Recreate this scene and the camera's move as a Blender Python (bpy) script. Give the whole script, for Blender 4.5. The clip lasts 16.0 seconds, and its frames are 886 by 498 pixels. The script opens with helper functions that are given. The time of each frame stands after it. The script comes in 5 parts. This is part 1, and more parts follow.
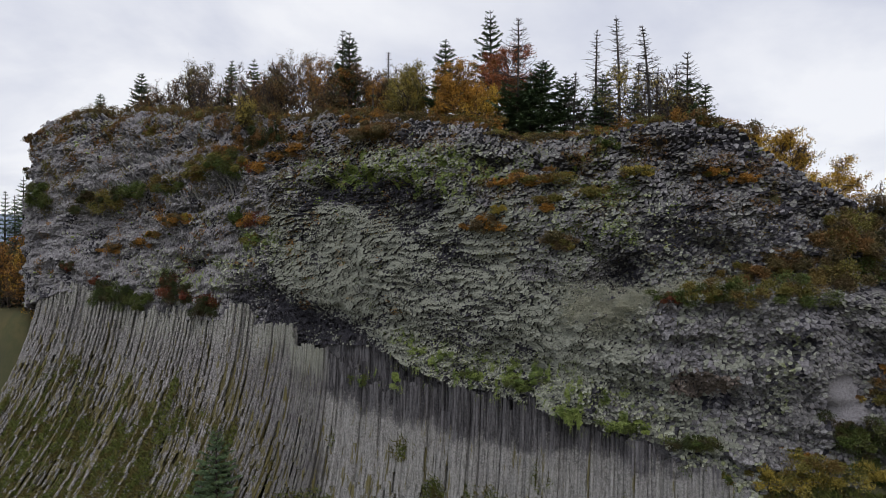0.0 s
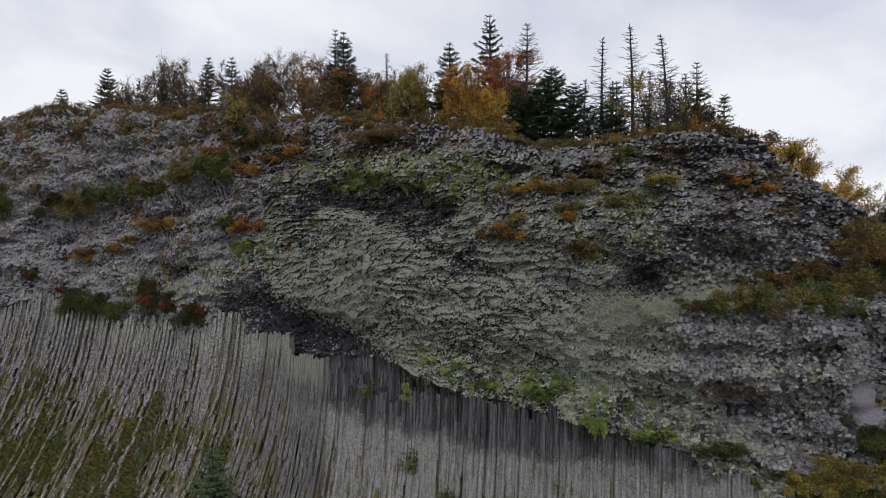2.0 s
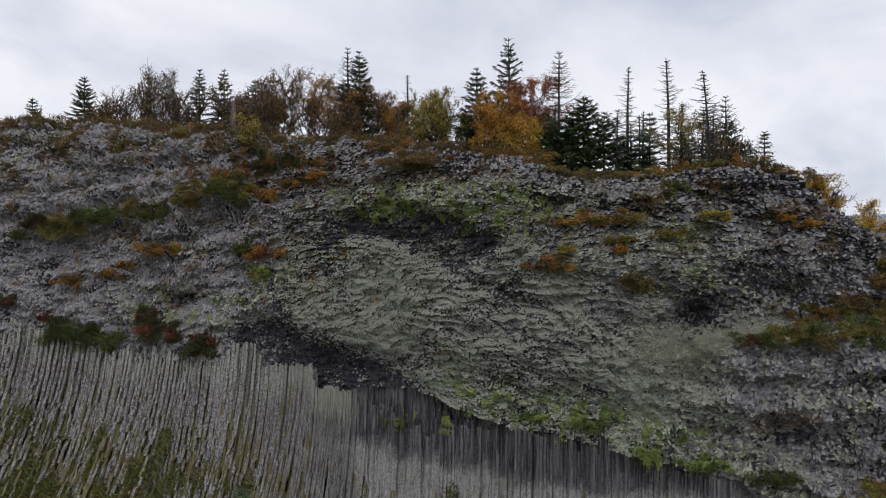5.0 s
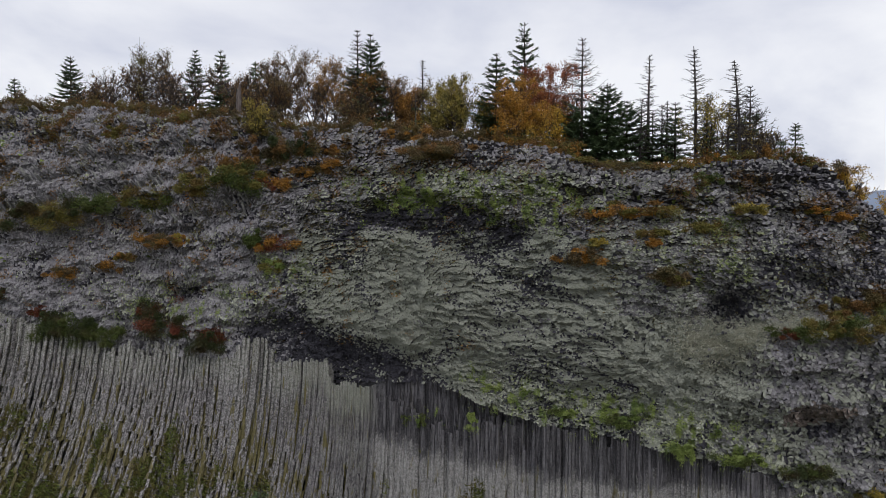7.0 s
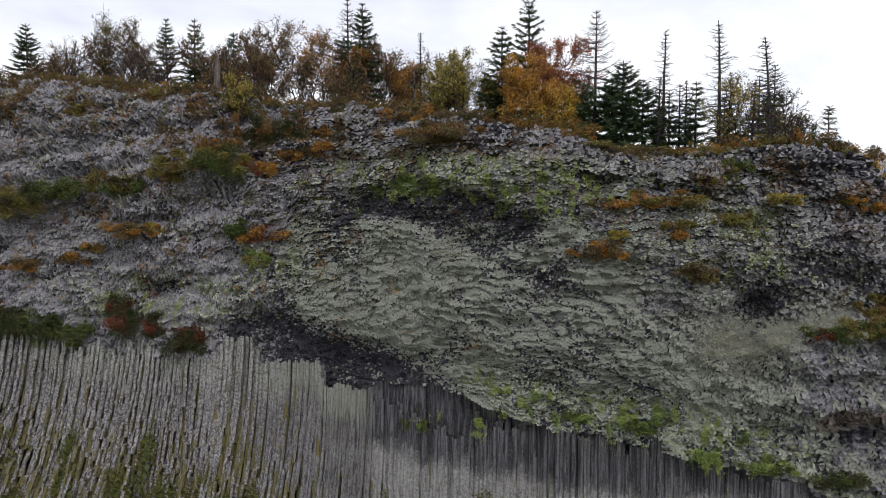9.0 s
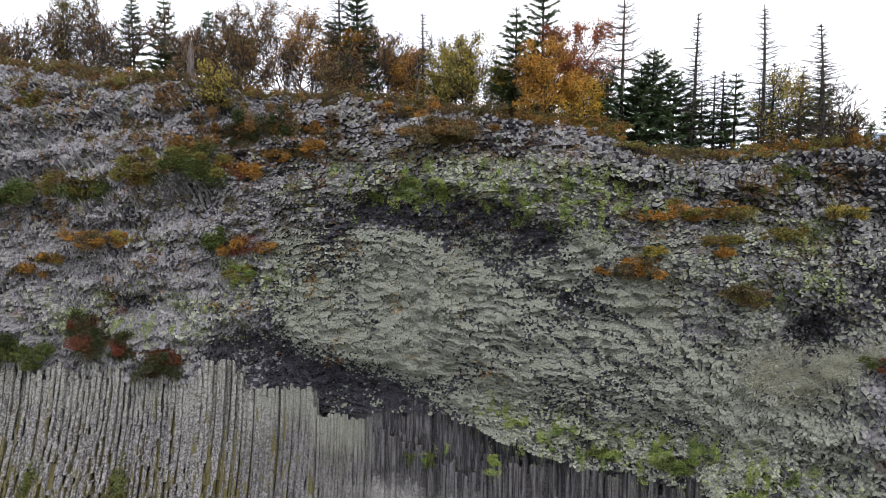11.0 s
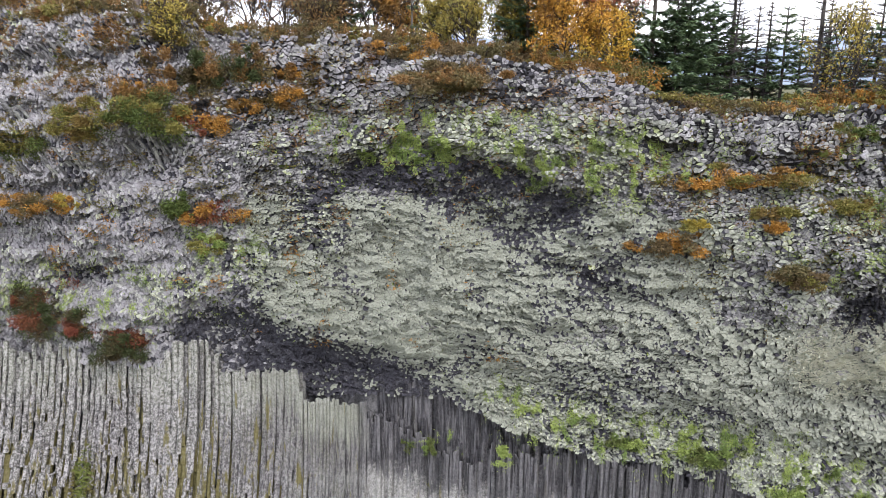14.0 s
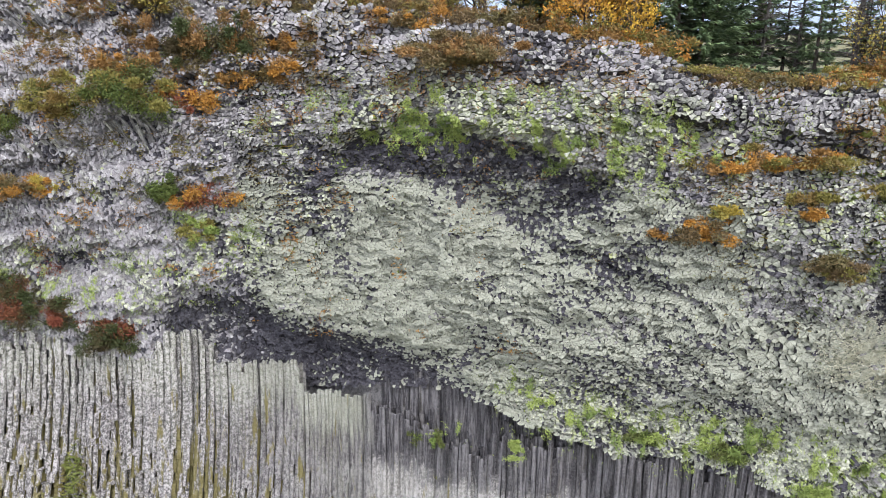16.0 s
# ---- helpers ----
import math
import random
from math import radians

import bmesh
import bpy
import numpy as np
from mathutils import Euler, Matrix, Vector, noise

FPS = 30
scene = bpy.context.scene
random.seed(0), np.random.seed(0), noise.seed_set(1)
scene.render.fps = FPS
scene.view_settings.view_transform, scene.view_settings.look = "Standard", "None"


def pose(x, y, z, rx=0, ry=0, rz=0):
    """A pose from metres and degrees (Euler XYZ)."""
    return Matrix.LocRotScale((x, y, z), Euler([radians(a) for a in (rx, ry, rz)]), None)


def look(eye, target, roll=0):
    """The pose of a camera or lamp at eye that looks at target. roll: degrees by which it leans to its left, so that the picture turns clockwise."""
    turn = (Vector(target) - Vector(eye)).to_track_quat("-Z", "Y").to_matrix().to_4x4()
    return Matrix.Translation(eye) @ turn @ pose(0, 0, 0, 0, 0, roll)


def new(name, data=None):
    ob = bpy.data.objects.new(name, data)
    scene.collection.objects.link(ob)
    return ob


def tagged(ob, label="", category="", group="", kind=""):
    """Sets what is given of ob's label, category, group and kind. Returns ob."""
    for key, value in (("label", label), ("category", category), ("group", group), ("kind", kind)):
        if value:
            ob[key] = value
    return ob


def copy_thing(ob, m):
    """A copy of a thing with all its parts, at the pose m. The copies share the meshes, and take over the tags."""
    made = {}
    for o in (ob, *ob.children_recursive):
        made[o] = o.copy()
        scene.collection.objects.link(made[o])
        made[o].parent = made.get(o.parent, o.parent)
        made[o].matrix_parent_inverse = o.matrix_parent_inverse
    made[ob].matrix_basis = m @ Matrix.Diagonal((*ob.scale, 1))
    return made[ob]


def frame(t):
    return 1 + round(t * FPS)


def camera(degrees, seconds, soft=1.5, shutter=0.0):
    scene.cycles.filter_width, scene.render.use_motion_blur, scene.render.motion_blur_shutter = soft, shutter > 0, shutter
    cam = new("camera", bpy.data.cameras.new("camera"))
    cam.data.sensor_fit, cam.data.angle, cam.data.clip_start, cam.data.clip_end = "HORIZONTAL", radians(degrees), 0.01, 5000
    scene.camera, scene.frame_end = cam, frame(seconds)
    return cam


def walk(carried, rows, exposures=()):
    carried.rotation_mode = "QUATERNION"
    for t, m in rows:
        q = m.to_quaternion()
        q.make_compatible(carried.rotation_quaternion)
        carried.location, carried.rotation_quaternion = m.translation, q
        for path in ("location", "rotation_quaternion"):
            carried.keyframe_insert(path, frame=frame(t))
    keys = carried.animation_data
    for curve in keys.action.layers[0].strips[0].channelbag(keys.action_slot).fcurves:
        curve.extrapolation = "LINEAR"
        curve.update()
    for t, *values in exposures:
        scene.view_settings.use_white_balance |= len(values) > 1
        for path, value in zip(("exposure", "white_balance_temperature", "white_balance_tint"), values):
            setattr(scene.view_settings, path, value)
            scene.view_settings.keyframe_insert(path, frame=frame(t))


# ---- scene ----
cam = camera(64.1, 16.0, soft=0.7)
METRES, EYE, TILT, LEAN, TURN = 40.0, 20.0, 0.0, 0.0, 0.0
ROWS = [
    (0.0, 0.0, 0.0, 0.0, 0.0, 0.0, -0.0),
    (0.5, -0.0354, 0.0082, 0.0009, -1.66, 0.01, -0.0),
    (1.0, -0.0706, 0.0161, 0.0029, -3.18, -0.02, 0.02),
    (1.5, -0.1053, 0.0242, 0.0058, -4.26, -0.01, 0.02),
    (2.0, -0.1403, 0.0323, 0.0122, -5.53, 0.03, 0.01),
    (2.5, -0.1758, 0.0405, 0.0211, -6.97, 0.04, 0.03),
    (3.0, -0.2112, 0.0486, 0.0284, -8.37, 0.04, 0.05),
    (3.5, -0.246, 0.057, 0.0376, -9.73, 0.04, 0.06),
    (4.0, -0.2809, 0.0658, 0.0505, -10.77, -0.01, 0.11),
    (6.5, -0.4282, 0.1257, 0.086, -14.45, -1.17, 0.17),
    (7.0, -0.4452, 0.1456, 0.0898, -15.41, -1.74, 0.18),
    (7.5, -0.4578, 0.1694, 0.0958, -16.16, -2.21, 0.21),
    (8.0, -0.4674, 0.1964, 0.1012, -16.82, -2.67, 0.19),
    (10.5, -0.4727, 0.3696, 0.1444, -19.3, -5.36, 0.08),
    (11.0, -0.4696, 0.4055, 0.161, -19.7, -5.85, 0.08),
    (11.5, -0.4668, 0.436, 0.1764, -20.09, -6.44, 0.07),
    (12.0, -0.464, 0.464, 0.1915, -20.48, -7.18, 0.07),
    (12.5, -0.4617, 0.4897, 0.204, -20.81, -8.23, 0.07),
    (13.0, -0.4597, 0.5138, 0.2131, -21.19, -9.91, 0.09),
    (13.5, -0.4574, 0.5366, 0.2192, -21.64, -11.98, 0.1),
    (14.0, -0.4546, 0.558, 0.2243, -22.02, -13.59, 0.13),
    (14.5, -0.4522, 0.5783, 0.2295, -22.29, -14.93, 0.13),
    (15.0, -0.4504, 0.5973, 0.2353, -22.52, -15.92, 0.14),
    (15.5, -0.4492, 0.6145, 0.2415, -22.73, -17.13, 0.16),
    (16.0, -0.4481, 0.6275, 0.2461, -22.76, -17.35, 0.2),
]
walk(cam, [(t, pose(0, 0, EYE, TILT, LEAN, TURN) @ pose(METRES * x, METRES * y, METRES * z, 90 + pitch, roll, yaw)) for t, x, y, z, yaw, pitch, roll in ROWS],
     exposures=[(0.0, -0.1), (7.0, -0.1), (8.2, 0.04), (10.5, 0.6), (11.5, 0.8), (12.5, 1.04), (13.5, 1.34), (14.5, 1.60), (15.2, 1.72), (16.0, 1.76)])

# ---- light ----
SUN_UP, SUN_ROUND = radians(52), radians(200)
world = bpy.data.worlds.new("overcast_sky")
scene.world = world
world.use_nodes = True
wt = world.node_tree
wt.nodes.clear()


def wn(kind, **inputs):
    node = wt.nodes.new(kind)
    for key, value in inputs.items():
        node.inputs[key].default_value = value
    return node


w_out, w_back = wn("ShaderNodeOutputWorld"), wn("ShaderNodeBackground", Strength=1.0)
w_sky = wn("ShaderNodeTexSky")
w_sky.sky_type, w_sky.sun_disc, w_sky.sun_elevation, w_sky.sun_rotation = "NISHITA", False, SUN_UP, SUN_ROUND
w_dim = wn("ShaderNodeVectorMath")
w_dim.operation = "SCALE"
w_dim.inputs["Scale"].default_value = 0.1
w_co, w_sep = wn("ShaderNodeTexCoord"), wn("ShaderNodeSeparateXYZ")
w_z, w_u, w_v = wn("ShaderNodeMath"), wn("ShaderNodeMath"), wn("ShaderNodeMath")
w_z.operation, w_u.operation, w_v.operation = "ADD", "DIVIDE", "DIVIDE"
w_abs = wn("ShaderNodeMath")
w_abs.operation = "ABSOLUTE"
w_z.inputs[1].default_value = 0.32
w_vec = wn("ShaderNodeCombineXYZ")
w_cloud = wn("ShaderNodeTexNoise", Scale=1.35, Detail=7.0, Roughness=0.52, Distortion=0.35)
w_ramp = wn("ShaderNodeValToRGB")
w_ramp.color_ramp.elements[0].position, w_ramp.color_ramp.elements[0].color = 0.34, (0.66, 0.69, 0.82, 1)
w_ramp.color_ramp.elements[1].position, w_ramp.color_ramp.elements[1].color = 0.58, (1.0, 1.01, 1.06, 1)
w_mix = wn("ShaderNodeMix")
w_mix.data_type = "RGBA"
w_mix.inputs["Factor"].default_value = 0.92
for a, b in ((w_co.outputs["Generated"], w_sep.inputs[0]), (w_sep.outputs["Z"], w_abs.inputs[0]), (w_abs.outputs[0], w_z.inputs[0]),
             (w_sep.outputs["X"], w_u.inputs[0]), (w_z.outputs[0], w_u.inputs[1]), (w_sep.outputs["Y"], w_v.inputs[0]),
             (w_z.outputs[0], w_v.inputs[1]), (w_u.outputs[0], w_vec.inputs[0]), (w_v.outputs[0], w_vec.inputs[1]),
             (w_vec.outputs[0], w_cloud.inputs["Vector"]), (w_cloud.outputs["Fac"], w_ramp.inputs[0]),
             (w_sky.outputs[0], w_dim.inputs[0]), (w_dim.outputs[0], w_mix.inputs["A"]), (w_ramp.outputs[0], w_mix.inputs["B"]),
             (w_mix.outputs["Result"], w_back.inputs["Color"]), (w_back.outputs[0], w_out.inputs[0])):
    wt.links.new(a, b)
sun = new("sun", bpy.data.lights.new("sun", "SUN"))
sun.data.energy, sun.data.angle, sun.data.color = 0.9, radians(25), (1.0, 0.97, 0.93)
sun.matrix_world = look((0, 0, 100), (0 - 25, 100, 100 - 110))


# ---- materials ----
def rgb(c, k=1.0):
    return (c[0] * k, c[1] * k, c[2] * k, 1)


class Nodes:
    """A small hand for node trees."""

    def __init__(self, name, rough=0.9):
        self.m = bpy.data.materials.new(name)
        self.m.use_nodes = True
        self.t = self.m.node_tree
        self.bsdf = self.t.nodes["Principled BSDF"]
        self.bsdf.inputs["Roughness"].default_value = rough
        self.bsdf.inputs["Specular IOR Level"].default_value = 0.25
        self.pos = self.t.nodes.new("ShaderNodeNewGeometry")

    def put(self, socket, value):
        if hasattr(value, "is_linked"):
            self.t.links.new(value, socket)
        else:
            socket.default_value = value

    def noise(self, scale, detail=4.0, rough=0.6, stretch=(1, 1, 1), distort=0.0):
        m = self.t.nodes.new("ShaderNodeMapping")
        m.inputs["Scale"].default_value = stretch
        self.t.links.new(self.pos.outputs["Position"], m.inputs["Vector"])
        n = self.t.nodes.new("ShaderNodeTexNoise")
        for k, v in (("Scale", scale), ("Detail", detail), ("Roughness", rough), ("Distortion", distort)):
            n.inputs[k].default_value = v
        self.t.links.new(m.outputs[0], n.inputs["Vector"])
        return n.outputs["Fac"]

    def ramp(self, value, lo, hi):
        r = self.t.nodes.new("ShaderNodeMapRange")
        r.interpolation_type = "SMOOTHSTEP"
        self.put(r.inputs["Value"], value)
        r.inputs["From Min"].default_value, r.inputs["From Max"].default_value = lo, hi
        return r.outputs["Result"]

    def math(self, op, a, b=0.0):
        n = self.t.nodes.new("ShaderNodeMath")
        n.operation = op
        self.put(n.inputs[0], a), self.put(n.inputs[1], b)
        return n.outputs[0]

    def mix(self, f, a, b):
        n = self.t.nodes.new("ShaderNodeMix")
        n.data_type = "RGBA"
        self.put(n.inputs["Factor"], f), self.put(n.inputs["A"], a), self.put(n.inputs["B"], b)
        return n.outputs["Result"]

    def finish(self, colour, bump=None, depth=0.05):
        self.put(self.bsdf.inputs["Base Color"], colour)
        if bump is not None:
            b = self.t.nodes.new("ShaderNodeBump")
            b.inputs["Strength"].default_value, b.inputs["Distance"].default_value = 0.8, depth
            self.put(b.inputs["Height"], bump)
            self.t.links.new(b.outputs[0], self.bsdf.inputs["Normal"])
        return self.m


def rock(name, dark, pale, lichen, cover, speck=0.35, moss=0.0, single=False):
    """Basalt: grey grain, lichen cover in patches, white specks, moss in places."""
    n = Nodes(name, 0.92)
    grain, stain, fine, mid = n.noise(6.0, 6, 0.7), n.noise(0.55, 4, 0.65), n.noise(15.0, 5, 0.8), n.noise(2.6, 4, 0.7)
    if single:
        info = n.t.nodes.new("ShaderNodeObjectInfo")
        chance = info.outputs["Random"]
    else:
        chance = n.pos.outputs["Random Per Island"]
    base = n.mix(n.math("ADD", n.math("MULTIPLY", chance, 0.5), n.math("MULTIPLY", n.ramp(grain, 0.3, 0.7), 0.5)), rgb(dark), rgb(pale))
    patch = n.math("ADD", n.math("MULTIPLY", stain, 0.36), n.math("ADD", n.math("MULTIPLY", mid, 0.34), n.math("MULTIPLY", chance, 0.30)))
    base = n.mix(n.ramp(patch, 0.70 - cover * 0.40, 0.78 - cover * 0.40), base, n.mix(n.ramp(fine, 0.34, 0.66), rgb(lichen, 0.82 if cover > 0.8 else 0.68), rgb(lichen, 1.2 if cover > 0.8 else 1.25)))
    if speck:
        dots = n.ramp(n.math("ADD", n.math("MULTIPLY", fine, 0.6), n.math("MULTIPLY", mid, 0.4)), 0.53, 0.60)
        base = n.mix(n.math("MULTIPLY", dots, speck), base, rgb((0.42, 0.41, 0.415)))
    if moss:
        green = n.ramp(n.math("ADD", n.math("MULTIPLY", n.noise(1.3, 5, 0.7), 0.65), n.math("MULTIPLY", chance, 0.35)), 0.70 - moss * 0.3, 0.78 - moss * 0.3)
        base = n.mix(n.math("MULTIPLY", green, 0.7), base, n.mix(grain, rgb((0.15, 0.18, 0.05)), rgb((0.34, 0.38, 0.14))))
    chips = n.ramp(grain, 0.42, 0.34)
    base = n.mix(n.math("MULTIPLY", chips, 0.35 if cover > 0.8 else 0.6), base, rgb(dark, 0.6))
    pits = n.ramp(n.noise(9.0, 5, 0.8), 0.46, 0.39)
    base = n.mix(n.math("MULTIPLY", pits, 0.30 if cover > 0.8 else 0.62), base, rgb(dark, 0.55))
    return n.finish(base, n.math("ADD", grain, n.math("MULTIPLY", fine, 0.35)), 0.10)


LICHEN_GREY, LICHEN_GREEN, LICHEN_PALE = (0.34, 0.34, 0.315), (0.288, 0.299, 0.248), (0.36, 0.352, 0.358)
STONE = [
    rock("basalt_grey", (0.095, 0.092, 0.096), (0.31, 0.30, 0.306), LICHEN_GREY, 0.42, 0.38),
    rock("basalt_lichen", (0.10, 0.10, 0.092), (0.27, 0.27, 0.235), LICHEN_GREEN, 1.06, 0.14),
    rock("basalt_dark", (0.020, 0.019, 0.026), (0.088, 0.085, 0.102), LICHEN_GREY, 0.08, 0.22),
    rock("basalt_mossy", (0.12, 0.124, 0.11), (0.34, 0.345, 0.30), (0.43, 0.447, 0.355), 0.62, 0.35, 0.36),
    rock("basalt_brown", (0.10, 0.08, 0.065), (0.27, 0.22, 0.195), LICHEN_GREY, 0.2, 0.3),
    rock("basalt_light", (0.185, 0.176, 0.190), (0.375, 0.359, 0.380), LICHEN_PALE, 0.40, 0.32, 0.06),
    # flank colours: the shade between and under blocks is put into them
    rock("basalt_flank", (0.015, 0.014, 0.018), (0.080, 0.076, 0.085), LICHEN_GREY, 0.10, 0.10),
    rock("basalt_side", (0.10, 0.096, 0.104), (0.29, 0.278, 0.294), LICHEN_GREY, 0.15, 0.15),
    rock("basalt_moss_flank", (0.05, 0.065, 0.02), (0.20, 0.26, 0.065), (0.30, 0.40, 0.10), 0.60, 0.10, 0.55),
]
STONE_ALONE = rock("basalt_lichen_block", (0.10, 0.10, 0.092), (0.27, 0.27, 0.24), LICHEN_GREEN, 1.06, 0.14, 0.0, True)


def column_rock(name, gain, mossy):
    """Smooth column flanks: pale drip streaks, white crust lichen, moss in the seams low down."""
    n = Nodes(name, 0.85)
    info = n.t.nodes.new("ShaderNodeObjectInfo")
    chance = info.outputs["Random"]
    streak, grain, fine = n.noise(7.0, 6, 0.65, (1, 1, 0.03)), n.noise(6.5, 6, 0.75), n.noise(15.0, 5, 0.8)
    broad = n.noise(0.20, 3, 0.6)
    sep = n.t.nodes.new("ShaderNodeSeparateXYZ")
    n.t.links.new(n.pos.outputs["Position"], sep.inputs[0])
    base = n.mix(n.math("ADD", n.math("MULTIPLY", chance, 0.35), n.math("MULTIPLY", n.ramp(streak, 0.36, 0.64), 0.65)), rgb((0.040, 0.037, 0.040), gain), rgb((0.240, 0.227, 0.233), gain))
    wash = n.ramp(n.math("ADD", n.math("MULTIPLY", streak, 0.55), n.math("MULTIPLY", broad, 0.45)), 0.44, 0.55)
    base = n.mix(n.math("MULTIPLY", wash, 0.65), base, rgb((0.225, 0.226, 0.212), gain))
    own = n.t.nodes.new("ShaderNodeTexCoord")
    below = n.t.nodes.new("ShaderNodeSeparateXYZ")
    n.t.links.new(own.outputs["Object"], below.inputs[0])
    cap = n.ramp(n.math("ADD", below.outputs["Z"], n.math("MULTIPLY", n.math("ADD", streak, broad), 3.4)), 0.2, 2.6)
    east = n.ramp(n.math("ADD", sep.outputs["X"], n.math("MULTIPLY", broad, 3.0)), -8.6, -7.4)
    # below an uneven line: old crust, painted lighter as lit; above: fresh break, shade painted in
    line = n.math("ADD", n.math("ADD", sep.outputs["Z"], n.math("MULTIPLY", n.math("MINIMUM", sep.outputs["X"], 0.0), 0.12)), n.math("ADD", n.math("MULTIPLY", n.math("ADD", broad, n.noise(0.9, 4)), 3.0), n.math("MULTIPLY", streak, 5.0)))
    old = n.ramp(line, 13.4, 12.2)
    fresh = n.math("SUBTRACT", 1.0, old)
    base = n.mix(n.math("MULTIPLY", n.math("MULTIPLY", old, east), 0.62), base, n.mix(n.ramp(streak, 0.35, 0.6), rgb((0.20, 0.20, 0.185), gain), rgb((0.375, 0.370, 0.350), gain)))
    base = n.mix(n.math("MULTIPLY", n.math("MULTIPLY", fresh, east), 0.88), base, n.mix(n.ramp(n.math("ADD", n.math("MULTIPLY", chance, 0.07), n.math("ADD", n.math("MULTIPLY", streak, 0.55), n.math("MULTIPLY", n.noise(2.6, 4, 0.7, (1, 1, 0.06)), 0.4))), 0.44, 0.62), rgb((0.020, 0.019, 0.025)), rgb((0.158, 0.152, 0.166))))
    stain = n.math("MULTIPLY", n.ramp(n.math("ADD", n.math("MULTIPLY", streak, 0.6), n.math("MULTIPLY", n.noise(0.35, 3, 0.6, (1, 1, 0.5)), 0.4)), 0.49, 0.56), n.math("SUBTRACT", 1.0, east))
    base = n.mix(n.math("MULTIPLY", stain, 0.6), base, n.mix(grain, rgb((0.06, 0.058, 0.045)), rgb((0.15, 0.148, 0.115))))
    cap = n.math("MULTIPLY", cap, n.math("SUBTRACT", 1.0, east))
    base = n.mix(n.math("MULTIPLY", cap, 0.55 if mossy == 0.0 else 0.0), base, n.mix(fine, rgb((0.27, 0.285, 0.215)), rgb((0.44, 0.45, 0.39))))
    crust = n.ramp(n.math("ADD", n.math("MULTIPLY", fine, 0.5), n.math("MULTIPLY", grain, 0.5)), 0.49, 0.53)
    # crust lichen is thick on the western columns and thins out towards the fresh break
    west = n.ramp(n.math("ADD", n.math("MULTIPLY", sep.outputs["X"], -1.0), n.math("MULTIPLY", broad, 14.0)), 16.0, 26.0)
    base = n.mix(n.math("MULTIPLY", crust, n.math("ADD", n.math("MAXIMUM", n.math("MULTIPLY", west, 0.7), n.math("MULTIPLY", n.math("MULTIPLY", old, east), 0.45)), 0.10)), base, rgb((0.47, 0.445, 0.45), gain))
    base = n.mix(n.math("MULTIPLY", n.ramp(n.math("ADD", n.math("MULTIPLY", grain, 0.5), n.math("MULTIPLY", n.noise(10.0, 5, 0.8), 0.5)), 0.50, 0.43), n.math("ADD", n.math("MULTIPLY", west, 0.5), 0.22)), base, rgb((0.045, 0.04, 0.038)))
    seam = n.noise(1.0, 5, 0.65, (2.2, 2.2, 0.06))
    low = n.math("MULTIPLY", n.ramp(n.math("ADD", sep.outputs["Z"], n.math("MULTIPLY", broad, 8.0)), 20.0, 7.0), n.math("ADD", n.math("MULTIPLY", west, 0.7), 0.3))
    moss = n.ramp(n.math("ADD", seam, n.math("MULTIPLY", low, 0.14 + mossy)), 0.62, 0.69)
    moss = n.math("MULTIPLY", moss, n.math("SUBTRACT", 1.0, n.math("MULTIPLY", n.math("MULTIPLY", east, fresh), 0.9)))
    base = n.mix(n.math("MULTIPLY", moss, 0.85), base, n.mix(grain, rgb((0.075, 0.06, 0.025)), rgb((0.21, 0.185, 0.055))))
    return n.finish(base, n.math("ADD", n.math("MULTIPLY", grain, 0.8), fine), 0.09)


# the seam copy is mossier, and darkened for the shade between columns
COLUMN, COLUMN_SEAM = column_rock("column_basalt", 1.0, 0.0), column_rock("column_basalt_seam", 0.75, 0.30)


def leafy(name, a, b, c=None, rough=0.65):
    """Leaves: two or three tints, mixed leaf by leaf and clump by clump."""
    n = Nodes(name, rough)
    clump = n.noise(0.9, 3)
    col = n.mix(n.pos.outputs["Random Per Island"], rgb(a), rgb(b))
    if c:
        col = n.mix(n.ramp(clump, 0.46, 0.60), col, rgb(c))
    n.bsdf.inputs["Subsurface Weight"].default_value = 0.0
    return n.finish(col)


def barky(name, a, b):
    n = Nodes(name, 0.9)
    grain = n.noise(9.0, 5, 0.65, (1, 1, 0.25))
    return n.finish(n.mix(n.ramp(grain, 0.35, 0.65), rgb(a), rgb(b)), grain, 0.02)


